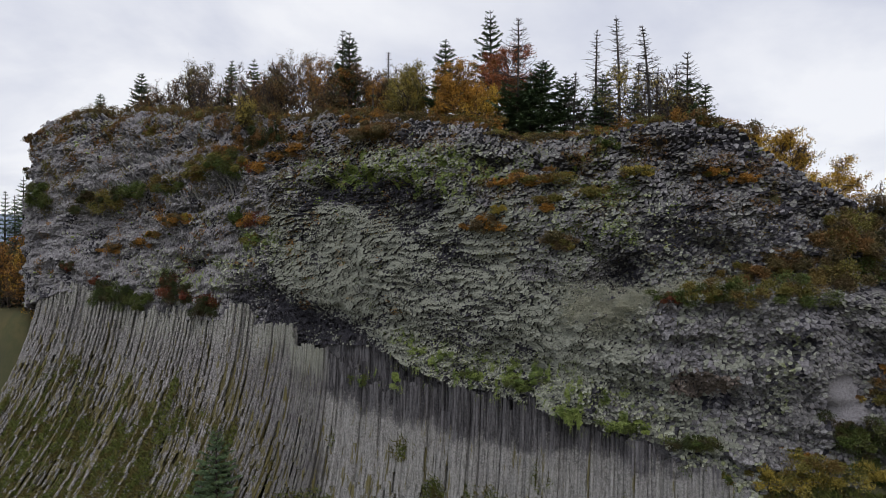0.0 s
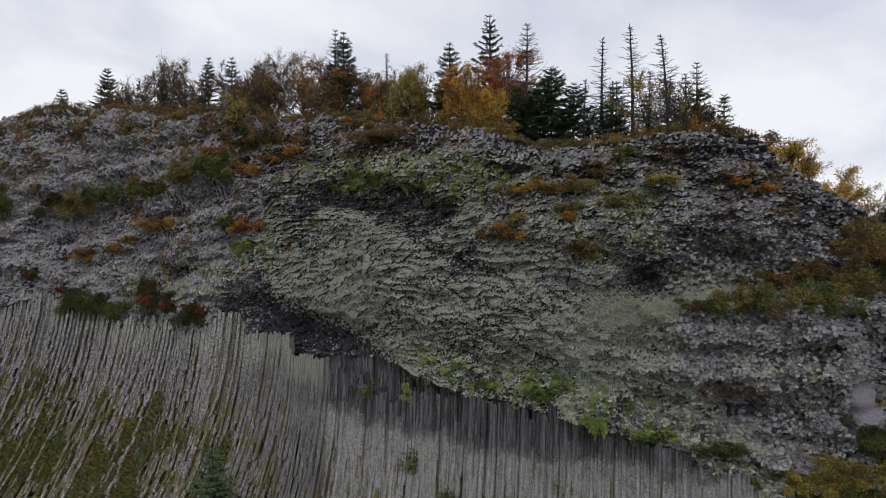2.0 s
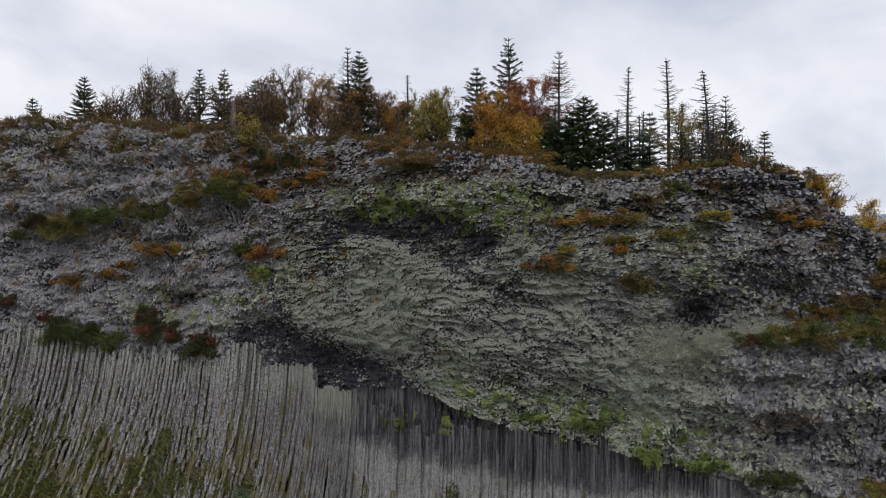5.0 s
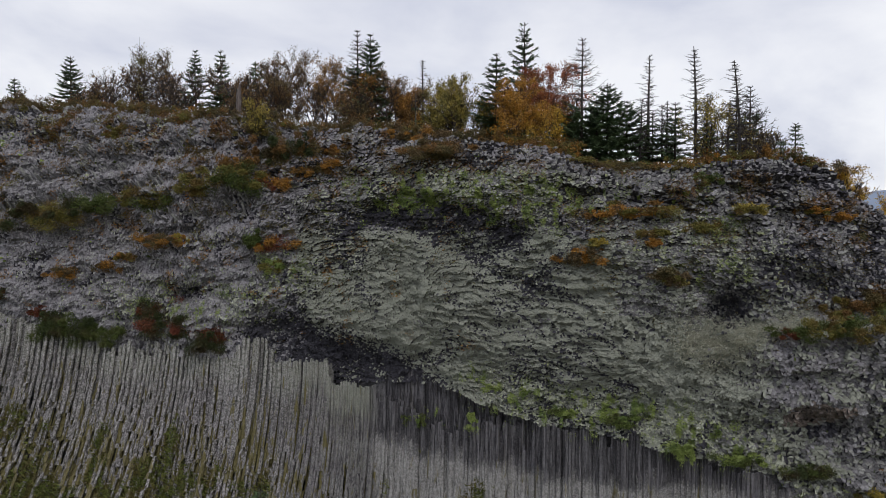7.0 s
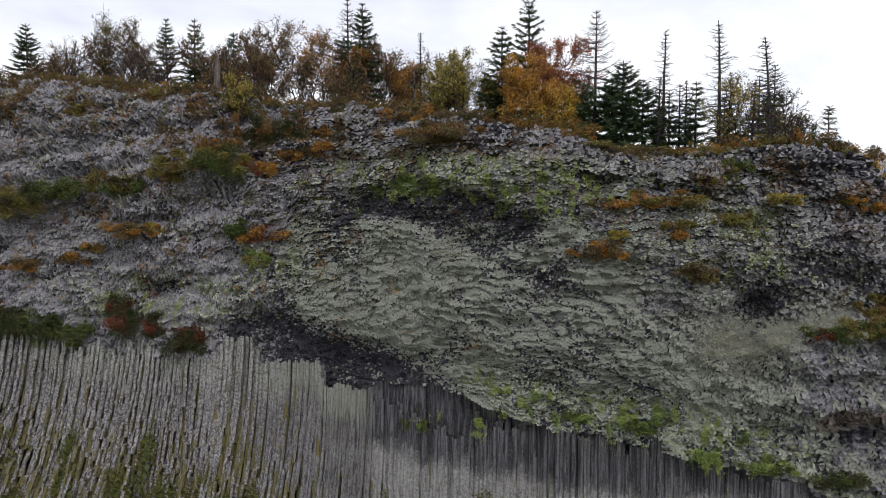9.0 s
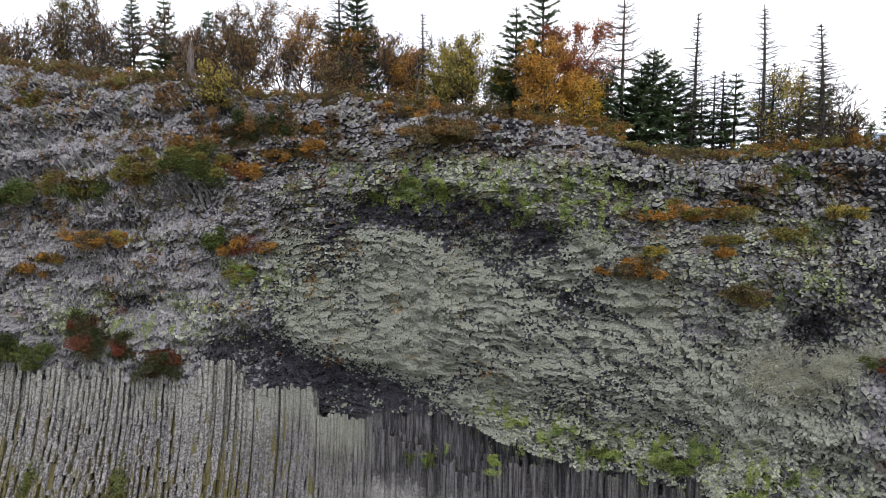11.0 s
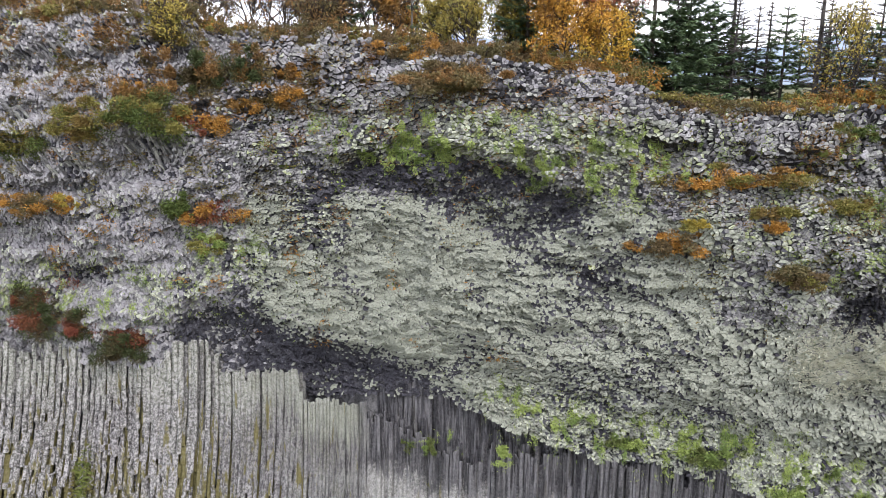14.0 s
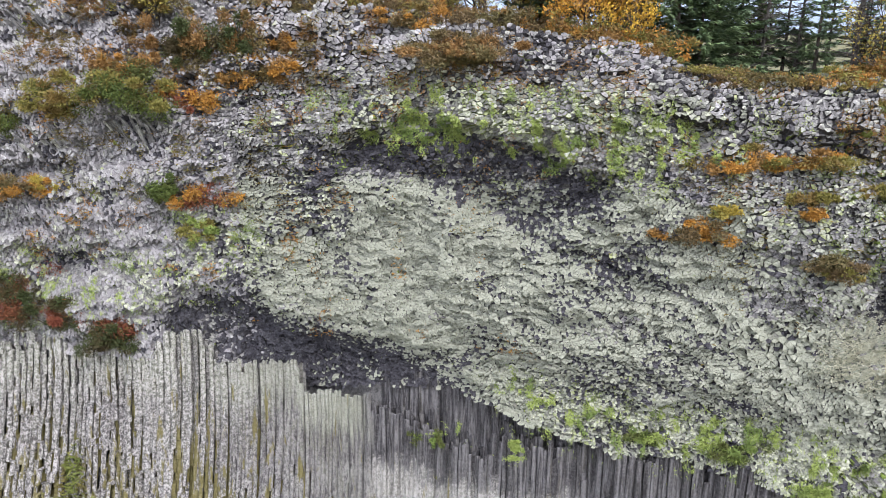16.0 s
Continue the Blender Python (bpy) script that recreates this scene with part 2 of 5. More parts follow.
BARK, BARK_GREY, BARK_DEAD = barky("spruce_bark", (0.035, 0.028, 0.024), (0.10, 0.085, 0.075)), barky("beech_bark", (0.026, 0.020, 0.018), (0.085, 0.068, 0.060)), barky("dead_wood", (0.03, 0.026, 0.025), (0.10, 0.09, 0.084))
NEEDLE = leafy("spruce_needles", (0.065, 0.105, 0.050), (0.16, 0.225, 0.10), (0.09, 0.135, 0.075))
LEAVES = {
    "orange": leafy("orange_leaves", (0.27, 0.12, 0.025), (0.44, 0.23, 0.045), (0.20, 0.11, 0.035)),
    "yellow": leafy("yellow_leaves", (0.42, 0.26, 0.03), (0.58, 0.38, 0.055), (0.36, 0.20, 0.025)),
    "red": leafy("red_leaves", (0.13, 0.036, 0.026), (0.21, 0.065, 0.035), (0.16, 0.06, 0.03)),
    "amber": leafy("amber_leaves", (0.36, 0.17, 0.025), (0.55, 0.30, 0.045), (0.28, 0.14, 0.03)),
    "russet": leafy("russet_leaves", (0.24, 0.065, 0.03), (0.38, 0.12, 0.045), (0.30, 0.12, 0.035)),
    "rust": leafy("rust_leaves", (0.15, 0.08, 0.03), (0.25, 0.14, 0.05), (0.13, 0.10, 0.04)),
    "olive": leafy("olive_leaves", (0.12, 0.115, 0.03), (0.22, 0.19, 0.05), (0.15, 0.10, 0.03)),
    "gold": leafy("gold_leaves", (0.25, 0.20, 0.04), (0.40, 0.30, 0.06), (0.20, 0.18, 0.05)),
    "green": leafy("green_leaves", (0.045, 0.07, 0.018), (0.11, 0.14, 0.035), (0.09, 0.10, 0.03)),
    "dark": leafy("dark_green_leaves", (0.028, 0.04, 0.014), (0.06, 0.075, 0.025), (0.06, 0.045, 0.02)),
    "lime": leafy("lime_moss", (0.19, 0.25, 0.055), (0.33, 0.39, 0.13), (0.13, 0.18, 0.05)),
    "pale": leafy("dry_grass", (0.40, 0.40, 0.31), (0.56, 0.55, 0.45), (0.44, 0.44, 0.36)),
    "grass": leafy("hill_grass", (0.070, 0.092, 0.022), (0.17, 0.185, 0.05), (0.13, 0.11, 0.035)),
    "brown": leafy("brown_heath", (0.085, 0.06, 0.032), (0.16, 0.11, 0.05), (0.10, 0.085, 0.035)),
}


def earth():
    n = Nodes("grassy_earth", 0.95)
    big, mid, fine = n.noise(0.03, 4), n.noise(0.5, 5, 0.7), n.noise(9.0, 4)
    col = n.mix(n.ramp(mid, 0.4, 0.6), rgb((0.075, 0.085, 0.028)), rgb((0.15, 0.125, 0.05)))
    col = n.mix(n.ramp(big, 0.45, 0.6), col, rgb((0.045, 0.06, 0.03)))
    return n.finish(n.mix(fine, col, rgb((0.09, 0.08, 0.045))), mid, 0.2)


EARTH = earth()


# ---- plan: s runs along the face, n outwards from it, z up ----
COS, SIN = math.cos(radians(-29.3)), math.sin(radians(-29.3))


def W(s, n, z):
    """World places, as rows, from places on the face."""
    s, n, z = np.broadcast_arrays(np.asarray(s, float), np.asarray(n, float), np.asarray(z, float))
    return np.stack([-3.7 + s * COS + n * SIN, 51.6 + s * SIN - n * COS, z], -1)


TABLE = np.random.RandomState(5).rand(256, 256)


def grid_noise(x, y):
    x, y = np.asarray(x, float), np.asarray(y, float)
    i, j = np.floor(x).astype(int), np.floor(y).astype(int)
    u, v = x - i, y - j
    u, v = u * u * (3 - 2 * u), v * v * (3 - 2 * v)
    t = lambda a, b: TABLE[a % 256, b % 256]
    return (t(i, j) * (1 - u) + t(i + 1, j) * u) * (1 - v) + (t(i, j + 1) * (1 - u) + t(i + 1, j + 1) * u) * v


def fbm(x, y, octaves=4):
    """Noise about 0, mostly within -0.5 and 0.5."""
    out, k = 0, 1.0
    for o in range(octaves):
        out = out + k * (grid_noise(np.asarray(x) * 2**o + 17.3 * o, np.asarray(y) * 2**o + 41.7 * o) - 0.5)
        k *= 0.5
    return out


def knots(s, at, values):
    return np.interp(s, at, values)


def step(x, a, b):
    u = np.clip((np.asarray(x, float) - a) / (b - a), 0, 1)
    return u * u * (3 - 2 * u)


def bump(s, z, cs, cz, rs, rz):
    return np.exp(-(((s - cs) / rs) ** 2 + ((z - cz) / rz) ** 2))


def crest(s):
    base = knots(s, [-59.5, -55.5, -51.8, -47.2, -41, -30, -20, -12, -8, -4, 0, 6, 7.2, 11, 14, 18, 21, 24, 26, 29, 34, 40],
                 [19, 25, 30.6, 33.7, 34.0, 33.6, 32.2, 31.0, 31.1, 30.4, 29.7, 28.9, 28.0, 27.4, 27.4, 27.9, 28.0, 26.4, 24.9, 22.8, 21.6, 20.5])
    return base + 0.5 * fbm(np.asarray(s) * 0.7, 3.3, 3)


def column_top(s):
    """Where the upright columns end."""
    return knots(s, [-60, -50, -40, -33, -29, -25, -18.2, -17, -15.1, -14.9, -10.5, -10.2, -6.4, -5.9, -4, -2.5, -0.7, -0.5, 4, 8.7, 12.4, 16.5, 19, 20.5, 22, 24.5],
                 [12, 16, 16.5, 15.2, 14.0, 14.4, 14.2, 15.2, 15.3, 13.7, 13.75, 12.2, 12.1, 11.0, 10.0, 9.4, 9.0, 10.3, 10.6, 10.3, 9.8, 8.9, 8.5, 7.3, 7.1, 6.6])


def stones_end(s):
    """The lower edge of the blocky rock, above the columns."""
    return knots(s, [-60, -40, -29, -18, -15, -14, -10, -6, -2, -0.5, 1, 2.5, 5.4, 8, 11.3, 15, 17, 19.5, 22, 40], [12, 16.2, 14.2, 14.2, 14.6, 13.5, 12.4, 12.8, 12.75, 12.5, 12.0, 11.5, 10.9, 10.75, 10.2, 9.65, 9.35, 8.9, 5.8, 4.0])


def in_arch(s, z, soft=0.45):
    """1 within the dark broken hollow under the brow, 0 outside."""
    high = knots(s, [-9, -7.6, -5, -3, 1.3, 2.5, 5.5], [24.2, 24.6, 25.8, 25.7, 24.5, 24.0, 23.6])
    low = knots(s, [-9, -7, -4.4, -2.4, -1.4, 1, 3, 5.5], [24.1, 23.8, 23.6, 23.0, 21.9, 21.2, 22.6, 23.4])
    return step(z, high + soft, high - 0.2) * step(z, low - soft, low + 0.3) * step(s, -9, -7) * step(s, 5.5, 3.5)


def in_cave(s, z, soft=0.5):
    """1 within the dark undercut over the western columns."""
    high = knots(s, [-17.5, -16, -12, -8.7, -5.3, -3, 0], [16.2, 17.0, 16.7, 15.6, 14.9, 13.3, 12.4])
    return step(z, high + soft, high - soft) * step(s, -18, -16) * step(s, 0.5, -3)


def face(s, z):
    """How far the rock stands out at a place."""
    s, z = np.asarray(s, float), np.asarray(z, float)
    out = knots(s, [-65.5, -59, -53.6, -47.6, -40, -34, -27, -21, -14, -8, 0, 8, 14, 20, 24, 28, 34, 42], [-34, -15, -4.5, -1.2, -0.7, -1.3, -1.7, -0.9, -0.45, -0.5, -0.1, 0.5, 1.0, 0.8, 0.4, -0.6, -3.2, -8])
    top = crest(s)
    back = knots(s, [-45, -30, -15, 0, 10, 20, 28], [0.24, 0.26, 0.30, 0.35, 0.45, 0.35, 0.45])
    out = out - back * np.maximum(0, z - (top - 5.5)) - 0.9 * step(z, top - 1.2, top + 0.2)
    # brow over the dark arch, the arch, and the slanting fault under it
    out += 1.15 * bump(s, z, 1.2, 26.0 + 0.0 * s, 5.0, 1.3) + 0.5 * bump(s, z, -6.5, 26.2, 2.5, 1.2) + 0.7 * bump(s, z, 6.2, 27.6, 3.0, 1.4)
    out -= 1.15 * in_arch(s, z, 0.9)
    fault = 22.4 - 0.50 * (s + 1.0)
    out -= 0.4 * np.exp(-((z - fault) / 0.6) ** 2) * step(s, -3.5, -1) * step(s, 8.5, 5)
    # slanting courses that step down eastwards through the lower mosaic
    course = (z + 0.60 * s + 1.3 * fbm(s * 0.3 + 20, z * 0.4, 3)) / 1.25
    slant = step(s, 0.5, 3.5) * step(s, 15, 12) * step(z, 20.5, 18.5) * step(z, 11, 12.5)
    out -= 0.38 * slant * np.clip(0.55 + 1.5 * fbm(s * 0.35 + 44, z * 0.35, 2), 0, 1.2) * (course - np.floor(course) - 0.5)
    # undercut above the columns, deep in the west
    under = stones_end(s) + 1.7
    out -= 1.2 * in_cave(s, z, 1.5)
    out -= (0.5 * step(s, -18, -14.5) * step(s, 0, -5.5) + 0.9 * step(s, -6, -2) * step(s, 16, 8)) * np.exp(-((z - under) / 1.8) ** 2)
    out -= 1.3 * bump(s, z, -22.5, 18.4, 2.6, 0.9)
    # hollow in the east with the ledge that runs from it, and blocks under the ledge
    out -= 2.1 * bump(s, z, 16.6, 18.6, 1.5, 1.15)
    ledge = knots(s, [14, 17, 20, 24, 29, 36], [16.6, 17.2, 17.6, 17.6, 17.4, 16.6])
    out += (0.9 * step(z, ledge + 0.5, ledge - 0.2) - 0.3) * step(s, 15.5, 18.5) * step(z, ledge - 5, ledge - 1)
    # the wall behind the planted ledge stands back, and a smooth recess lies in the far east
    out -= 1.25 * step(s, 18.5, 21.5) * step(z, ledge - 0.1, ledge + 0.7) * (1 - 0.75 * step(z, 21.5, 25))
    out -= 1.9 * bump(s, z, 30.2, 13.8, 1.5, 2.0)
    out -= 1.0 * bump(s, z, 22, 11.2, 3.0, 0.9) + 0.8 * bump(s, z, 28.6, 15.6, 0.9, 1.0) + 0.9 * bump(s, z, 24.5, 9.4, 2.6, 0.7)
    out += 0.5 * bump(s, z, 21, 13.2, 3, 0.8)
    # western ledges, stepping up to the east
    for cz, slope in ((20.4, 0.17), (24.2, 0.20), (27.0, 0.12)):
        line = cz + slope * (s + 36)
        out += 0.55 * (step(z, line + 0.7, line - 0.1) - 0.5) * np.exp(-((z - line) / 2.2) ** 2) * step(s, -12, -20)
    rough = 0.55 + 0.35 * step(z, top - 7, top - 2) + 0.4 * step(s, 14, 20)
    out += rough * (1.0 * fbm(s * 0.22, z * 0.3, 2) + 0.95 * fbm(s * 0.75 + 9, z * 0.95, 3))
    # overlapping rows in the fine mosaic
    row = (z + 0.9 * fbm(s * 0.35, z * 0.5 + 7, 3) + 0.04 * s) / 0.50
    mosaic = step(s, -14, -11) * step(s, 16, 12) * step(z, top - 3, top - 6)
    out -= 0.34 * mosaic * np.clip(0.6 + 1.6 * fbm(s * 0.3 + 70, z * 0.4, 2), 0, 1.3) * ((row - np.floor(row)) - 0.5)
    # broken ledges elsewhere
    ledges = 3.2 * fbm(s * 0.28 + 5, z * 0.9 + 3, 3)
    out += 0.22 * (1 - mosaic) * np.floor(ledges)
    return out


def foot(s):
    """Height of the ground where the columns meet it."""
    return knots(s, [-60, -45, -30, -20, -10, 0, 8, 14, 20, 24, 28, 34, 60], [-1, -3.0, -2.5, -2.0, -1.8, -1.5, -0.5, 1.5, 4.6, 6.0, 6.6, 6.6, 4])


def ground_height(s, n):
    s, n = np.asarray(s, float), np.asarray(n, float)
    meet = knots(s, [-60, -45, -30, -15, 0, 14, 22, 40], [3, 5, 5.5, 4.2, 2.8, 2.0, 0.8, -0.5])
    lower = foot(s) - 0.62 * (n - meet) + 0.5 * fbm(s * 0.2, n * 0.2, 3)
    lower = np.maximum(lower, -34 + 2 * fbm(s * 0.01, n * 0.01, 2)) - 0.0
    lower = np.minimum(lower, foot(s) + 1.2)
    lower = lower + 12.0 * step(s, -53, -62) * step(n, -3, -9)
    wide = np.clip(np.abs(s + 8) - 34, 0, None)
    ridge = crest(np.clip(s, -46, 29)) - 0.35 + 0.06 * np.clip(-n - 3, 0, 6) - 0.42 * np.clip(-n - 11, 0, None) - 0.55 * wide + 0.5 * fbm(s * 0.15, n * 0.15, 3)
    ridge = ridge - 1.5 * step(s, 21.5, 25)
    ridge = np.maximum(ridge, -34 + 3 * fbm(s * 0.008, n * 0.008, 2))
    split = face(np.clip(s, -61, 41), 12.0 + 0 * s) - 2.8
    split = np.where(s < -46, -14.0, split)
    out = np.where(n > split, lower, ridge)
    # far hills
    far = np.hypot(s, n)
    out = out + step(far, 900, 2600) * (30 + 40 * fbm(s * 0.0006 + 3, n * 0.0006, 4))
    return out


# ---- mesh helpers ----
def mesh_of(name, verts, faces, mats, index=None, smooth=False):
    me = bpy.data.meshes.new(name)
    me.from_pydata(np.asarray(verts, float).reshape(-1, 3).tolist(), [], faces if isinstance(faces, list) else faces.tolist())
    for m in mats:
        me.materials.append(m)
    if index is not None:
        me.polygons.foreach_set("material_index", np.asarray(index, np.int32))
    if smooth:
        me.polygons.foreach_set("use_smooth", np.ones(len(me.polygons), bool))
    me.update()
    return me


def part(name, me, parent, label="", kind=""):
    ob = new(name, me)
    ob.parent = parent
    return tagged(ob, label, kind=kind)


def tube(points, radii, sides=5, turn=0.0):
    """Rings along a line, joined: vertices and faces."""
    p, r = np.asarray(points, float), np.asarray(radii, float)
    way = np.gradient(p, axis=0)
    way /= np.linalg.norm(way, axis=1, keepdims=True) + 1e-9
    side = np.cross(way, np.where(np.abs(way[:, 2:3]) > 0.9, [[1.0, 0, 0]], [[0, 0, 1.0]]))
    side /= np.linalg.norm(side, axis=1, keepdims=True) + 1e-9
    up = np.cross(side, way)
    a = np.arange(sides) / sides * 2 * np.pi + turn
    v = p[:, None] + r[:, None, None] * (np.cos(a)[None, :, None] * side[:, None] + np.sin(a)[None, :, None] * up[:, None])
    f = []
    for k in range(len(p) - 1):
        for j in range(sides):
            f.append([k * sides + j, k * sides + (j + 1) % sides, (k + 1) * sides + (j + 1) % sides, (k + 1) * sides + j])
    f.append(list(range((len(p) - 1) * sides, len(p) * sides)))
    return v.reshape(-1, 3), f


def gather(pieces):
    verts, faces, n = [], [], 0
    for v, f in pieces:
        verts.append(v)
        faces += [[i + n for i in q] for q in f]
        n += len(v)
    return np.concatenate(verts), faces


def leaf_blades(centre, way, flat, length, width):
    """Leaves as pointed blades along way, lying in the plane of way and flat."""
    way = way / (np.linalg.norm(way, axis=1, keepdims=True) + 1e-9)
    side = flat - (flat * way).sum(1, keepdims=True) * way
    side /= np.linalg.norm(side, axis=1, keepdims=True) + 1e-9
    L, B = np.reshape(length, (-1, 1)), np.reshape(width, (-1, 1))
    v = np.stack([centre - side * B * 0.48, centre + side * B * 0.48, centre + way * L * 1.05], 1).reshape(-1, 3)
    return v, np.arange(len(v)).reshape(-1, 3)


# ---- ground ----
def spread(lo, hi, fine, grow=1.16):
    """Grid lines: fine between lo and hi, wider and wider out to the horizon."""
    mid = list(np.arange(lo, hi, fine))
    d, up, down = fine, [hi], [lo - fine]
    while up[-1] < 4300:
        d *= grow
        up.append(up[-1] + d), down.append(down[-1] - d)
    return np.array(sorted(down + mid + up))


def build_ground():
    gs, gn = spread(-64, 44, 0.9), spread(-22, 24, 0.7)
    S, N = np.meshgrid(gs, gn, indexing="ij")
    a, b = S.shape
    i = np.arange(a * b).reshape(a, b)
    faces = np.stack([i[:-1, :-1], i[:-1, 1:], i[1:, 1:], i[1:, :-1]], -1).reshape(-1, 4)
    ob = new("ground", mesh_of("ground", W(S, N, ground_height(S, N)), faces, [EARTH], smooth=True))
    tagged(ob, "grassy slopes, hilltop and distant wooded hills", "ground", kind="structure")


build_ground()

# ---- the cliff ----
cliff = tagged(new("basalt_cliff"), "grey basalt cliff of blocks and upright columns with lichen", "cliff", kind="structure")
cliff.location = Vector(W(0, 0, 0).tolist())


def place_mesh(verts):
    """Vertices for a child of the cliff, whose origin lies at its foot."""
    return np.asarray(verts) - W(0, 0, 0)


def build_core():
    s = np.arange(-61, 41, 0.6)
    rows = 64
    bottom = foot(s) - 3.0
    v = np.linspace(0, 1, rows)[None]
    Z = bottom[:, None] + (crest(s) - 0.25 - bottom)[:, None] * v
    S = np.repeat(s[:, None], rows, 1)
    top = column_top(S) + 0.1
    N = face(S, np.maximum(Z, stones_end(S))) - 0.40 + 0.32 * step(bump(S, Z, 28.6, 11.4, 1.3, 2.6), 0.4, 0.6)
    drop = np.maximum(0, column_top(S) - Z)
    N = np.where(Z < top, np.minimum(N, column_front(S) + sweep(S, drop) - 0.55), N)
    hidden = (S > -6.3) & (S < 15) & (Z >= top) & (Z < stones_end(S) + 0.5)
    N = np.where(hidden, np.minimum(N, column_front(S) - 1.35), N)
    Zb = np.stack([Z[:, -1] + 0.05, Z[:, -1] + 0.05, Z[:, -1] - 1.2], 1)
    Nb = np.stack([N[:, -1] - 1.0, N[:, -1] - 2.5, N[:, -1] - 6.0], 1)
    Z, N, S = np.concatenate([Z, Zb], 1), np.concatenate([N, Nb], 1), np.repeat(s[:, None], rows + 3, 1)
    a, b = S.shape
    i = np.arange(a * b).reshape(a, b)
    faces = np.stack([i[:-1, :-1], i[1:, :-1], i[1:, 1:], i[:-1, 1:]], -1).reshape(-1, 4)
    part("bedrock", mesh_of("bedrock", place_mesh(W(S, N, Z)), faces, [STONE[0], STONE[5]], np.where((S[:-1, :-1] > 26) & (Z[:-1, :-1] < 16), 1, 0).ravel(), smooth=True), cliff, "grey rock body behind the blocks")


def column_front(s):
    """How far the columns stand out at their tops."""
    return knots(s, [-62.5, -54.5, -47, -40, -30, -25, -18, -14, -9, -5, 0, 6, 12, 18, 22], [-14, -8, -2.2, -0.9, -1.3, -1.5, -1.2, -1.2, -1.3, -1.55, -0.6, -0.05, 0.55, 0.85, 1.3]) + 0.5 * fbm(np.asarray(s) * 0.33, 1.7, 2)


def lean_out(s):
    """How far the columns lean outwards at their tops, and how fast they sweep out below."""
    return knots(s, [-60, -32, -25, -17, -12, -5, 20], [0.12, 0.16, 0.22, 0.12, 0.08, 0.05, 0.03]), knots(s, [-60, -32, -25, -17, -12, -5, 4, 20], [0.020, 0.020, 0.020, 0.018, 0.028, 0.014, 0.012, 0.014])


def sweep(s, drop):
    """How far a column stands out below its top, at a drop below it."""
    a, b = lean_out(s)
    return a * drop + b * drop**2


def hash2(a, b, k=0.0):
    x = np.sin(a * 12.9898 + b * 78.233 + k * 37.719) * 43758.5453
    return x - np.floor(x)


def stone_kind(s, z, c):
    """Which look a block has: 0 grey, 1 lichen, 2 dark, 3 mossy, 4 brown, 5 light."""
    f = fbm(s * 0.35, z * 0.35, 3)
    g = fbm(s * 0.9 + 31, z * 0.9, 3)
    kind = np.zeros(len(s), int)
    top = crest(s)
    body = step(s, -14, -12.3) * step(s, 16, 11) * step(z, 24.0, 22.6) + 0.6 * step(s, 8, 14) * step(s, 27, 20) * step(z, top - 4, top - 9)
    kind[body + 0.9 * f + 0.6 * (c - 0.5) > 0.42] = 1
    west = step(s, -11, -14) * (z < top - 5)
    kind[(west > 0.5) & (g + 0.6 * (c - 0.5) > -0.35)] = 5
    kind[(z > top - 5) & (g + 0.6 * (c - 0.5) > np.where(s < -9, -0.35, 0.1))] = 5
    kind[(s > -3) & (z > top - 3.5) & (c + 0.5 * f > 0.60)] = 6
    kind[(s > 10) & (z > 18) & (g + 0.8 * (c - 0.5) < -0.05)] = 0
    kind[(s > 19) & (z < 17.5) & (g + 0.5 * (c - 0.5) > 0.08)] = 5
    brow = 1.15 * bump(s, z, 0.5, 26.2, 7.5, 1.7) + 0.75 * bump(s, z, 15, 23, 4.5, 3.2) + 0.95 * np.exp(-((z - stones_end(s) - 1.1) / 1.4) ** 2) * step(s, -2, 3) + 0.6 * bump(s, z, -14, 20.5, 2.5, 1.6) + 0.80 * bump(s, z, -22, 18.0, 8, 2.2) + 0.5 * bump(s, z, 25.5, 13, 1.2, 3)
    kind[brow + 1.0 * f + 0.7 * g + 0.9 * (c - 0.5) > 0.60] = 3
    # dark fresh rock, with the shade of hollows and undercuts painted in as well
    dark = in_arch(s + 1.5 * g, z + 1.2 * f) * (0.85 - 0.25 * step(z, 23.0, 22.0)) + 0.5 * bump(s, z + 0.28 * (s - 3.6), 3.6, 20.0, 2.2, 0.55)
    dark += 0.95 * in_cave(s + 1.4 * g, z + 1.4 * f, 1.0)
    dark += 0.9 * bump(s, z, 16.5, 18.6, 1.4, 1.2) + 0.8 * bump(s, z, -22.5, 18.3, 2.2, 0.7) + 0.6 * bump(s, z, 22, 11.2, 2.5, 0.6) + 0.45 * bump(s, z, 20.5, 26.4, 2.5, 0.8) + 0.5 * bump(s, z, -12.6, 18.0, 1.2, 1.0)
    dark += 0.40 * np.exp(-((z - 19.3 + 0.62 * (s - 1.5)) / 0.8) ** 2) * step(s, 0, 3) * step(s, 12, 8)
    # shade under each overhanging course, put into the block colour
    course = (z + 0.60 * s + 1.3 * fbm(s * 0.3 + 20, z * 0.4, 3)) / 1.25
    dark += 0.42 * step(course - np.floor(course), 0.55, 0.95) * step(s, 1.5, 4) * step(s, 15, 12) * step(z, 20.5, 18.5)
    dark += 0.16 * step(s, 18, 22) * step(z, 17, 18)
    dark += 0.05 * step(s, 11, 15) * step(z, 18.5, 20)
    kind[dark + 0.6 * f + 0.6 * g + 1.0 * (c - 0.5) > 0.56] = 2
    kind[bump(s, z, 21.8, 12.3, 2.4, 1.0) + 0.5 * f + 0.4 * (c - 0.5) > 0.55] = 4
    return kind


SIZES = (0.107, 0.138, 0.180, 0.125)


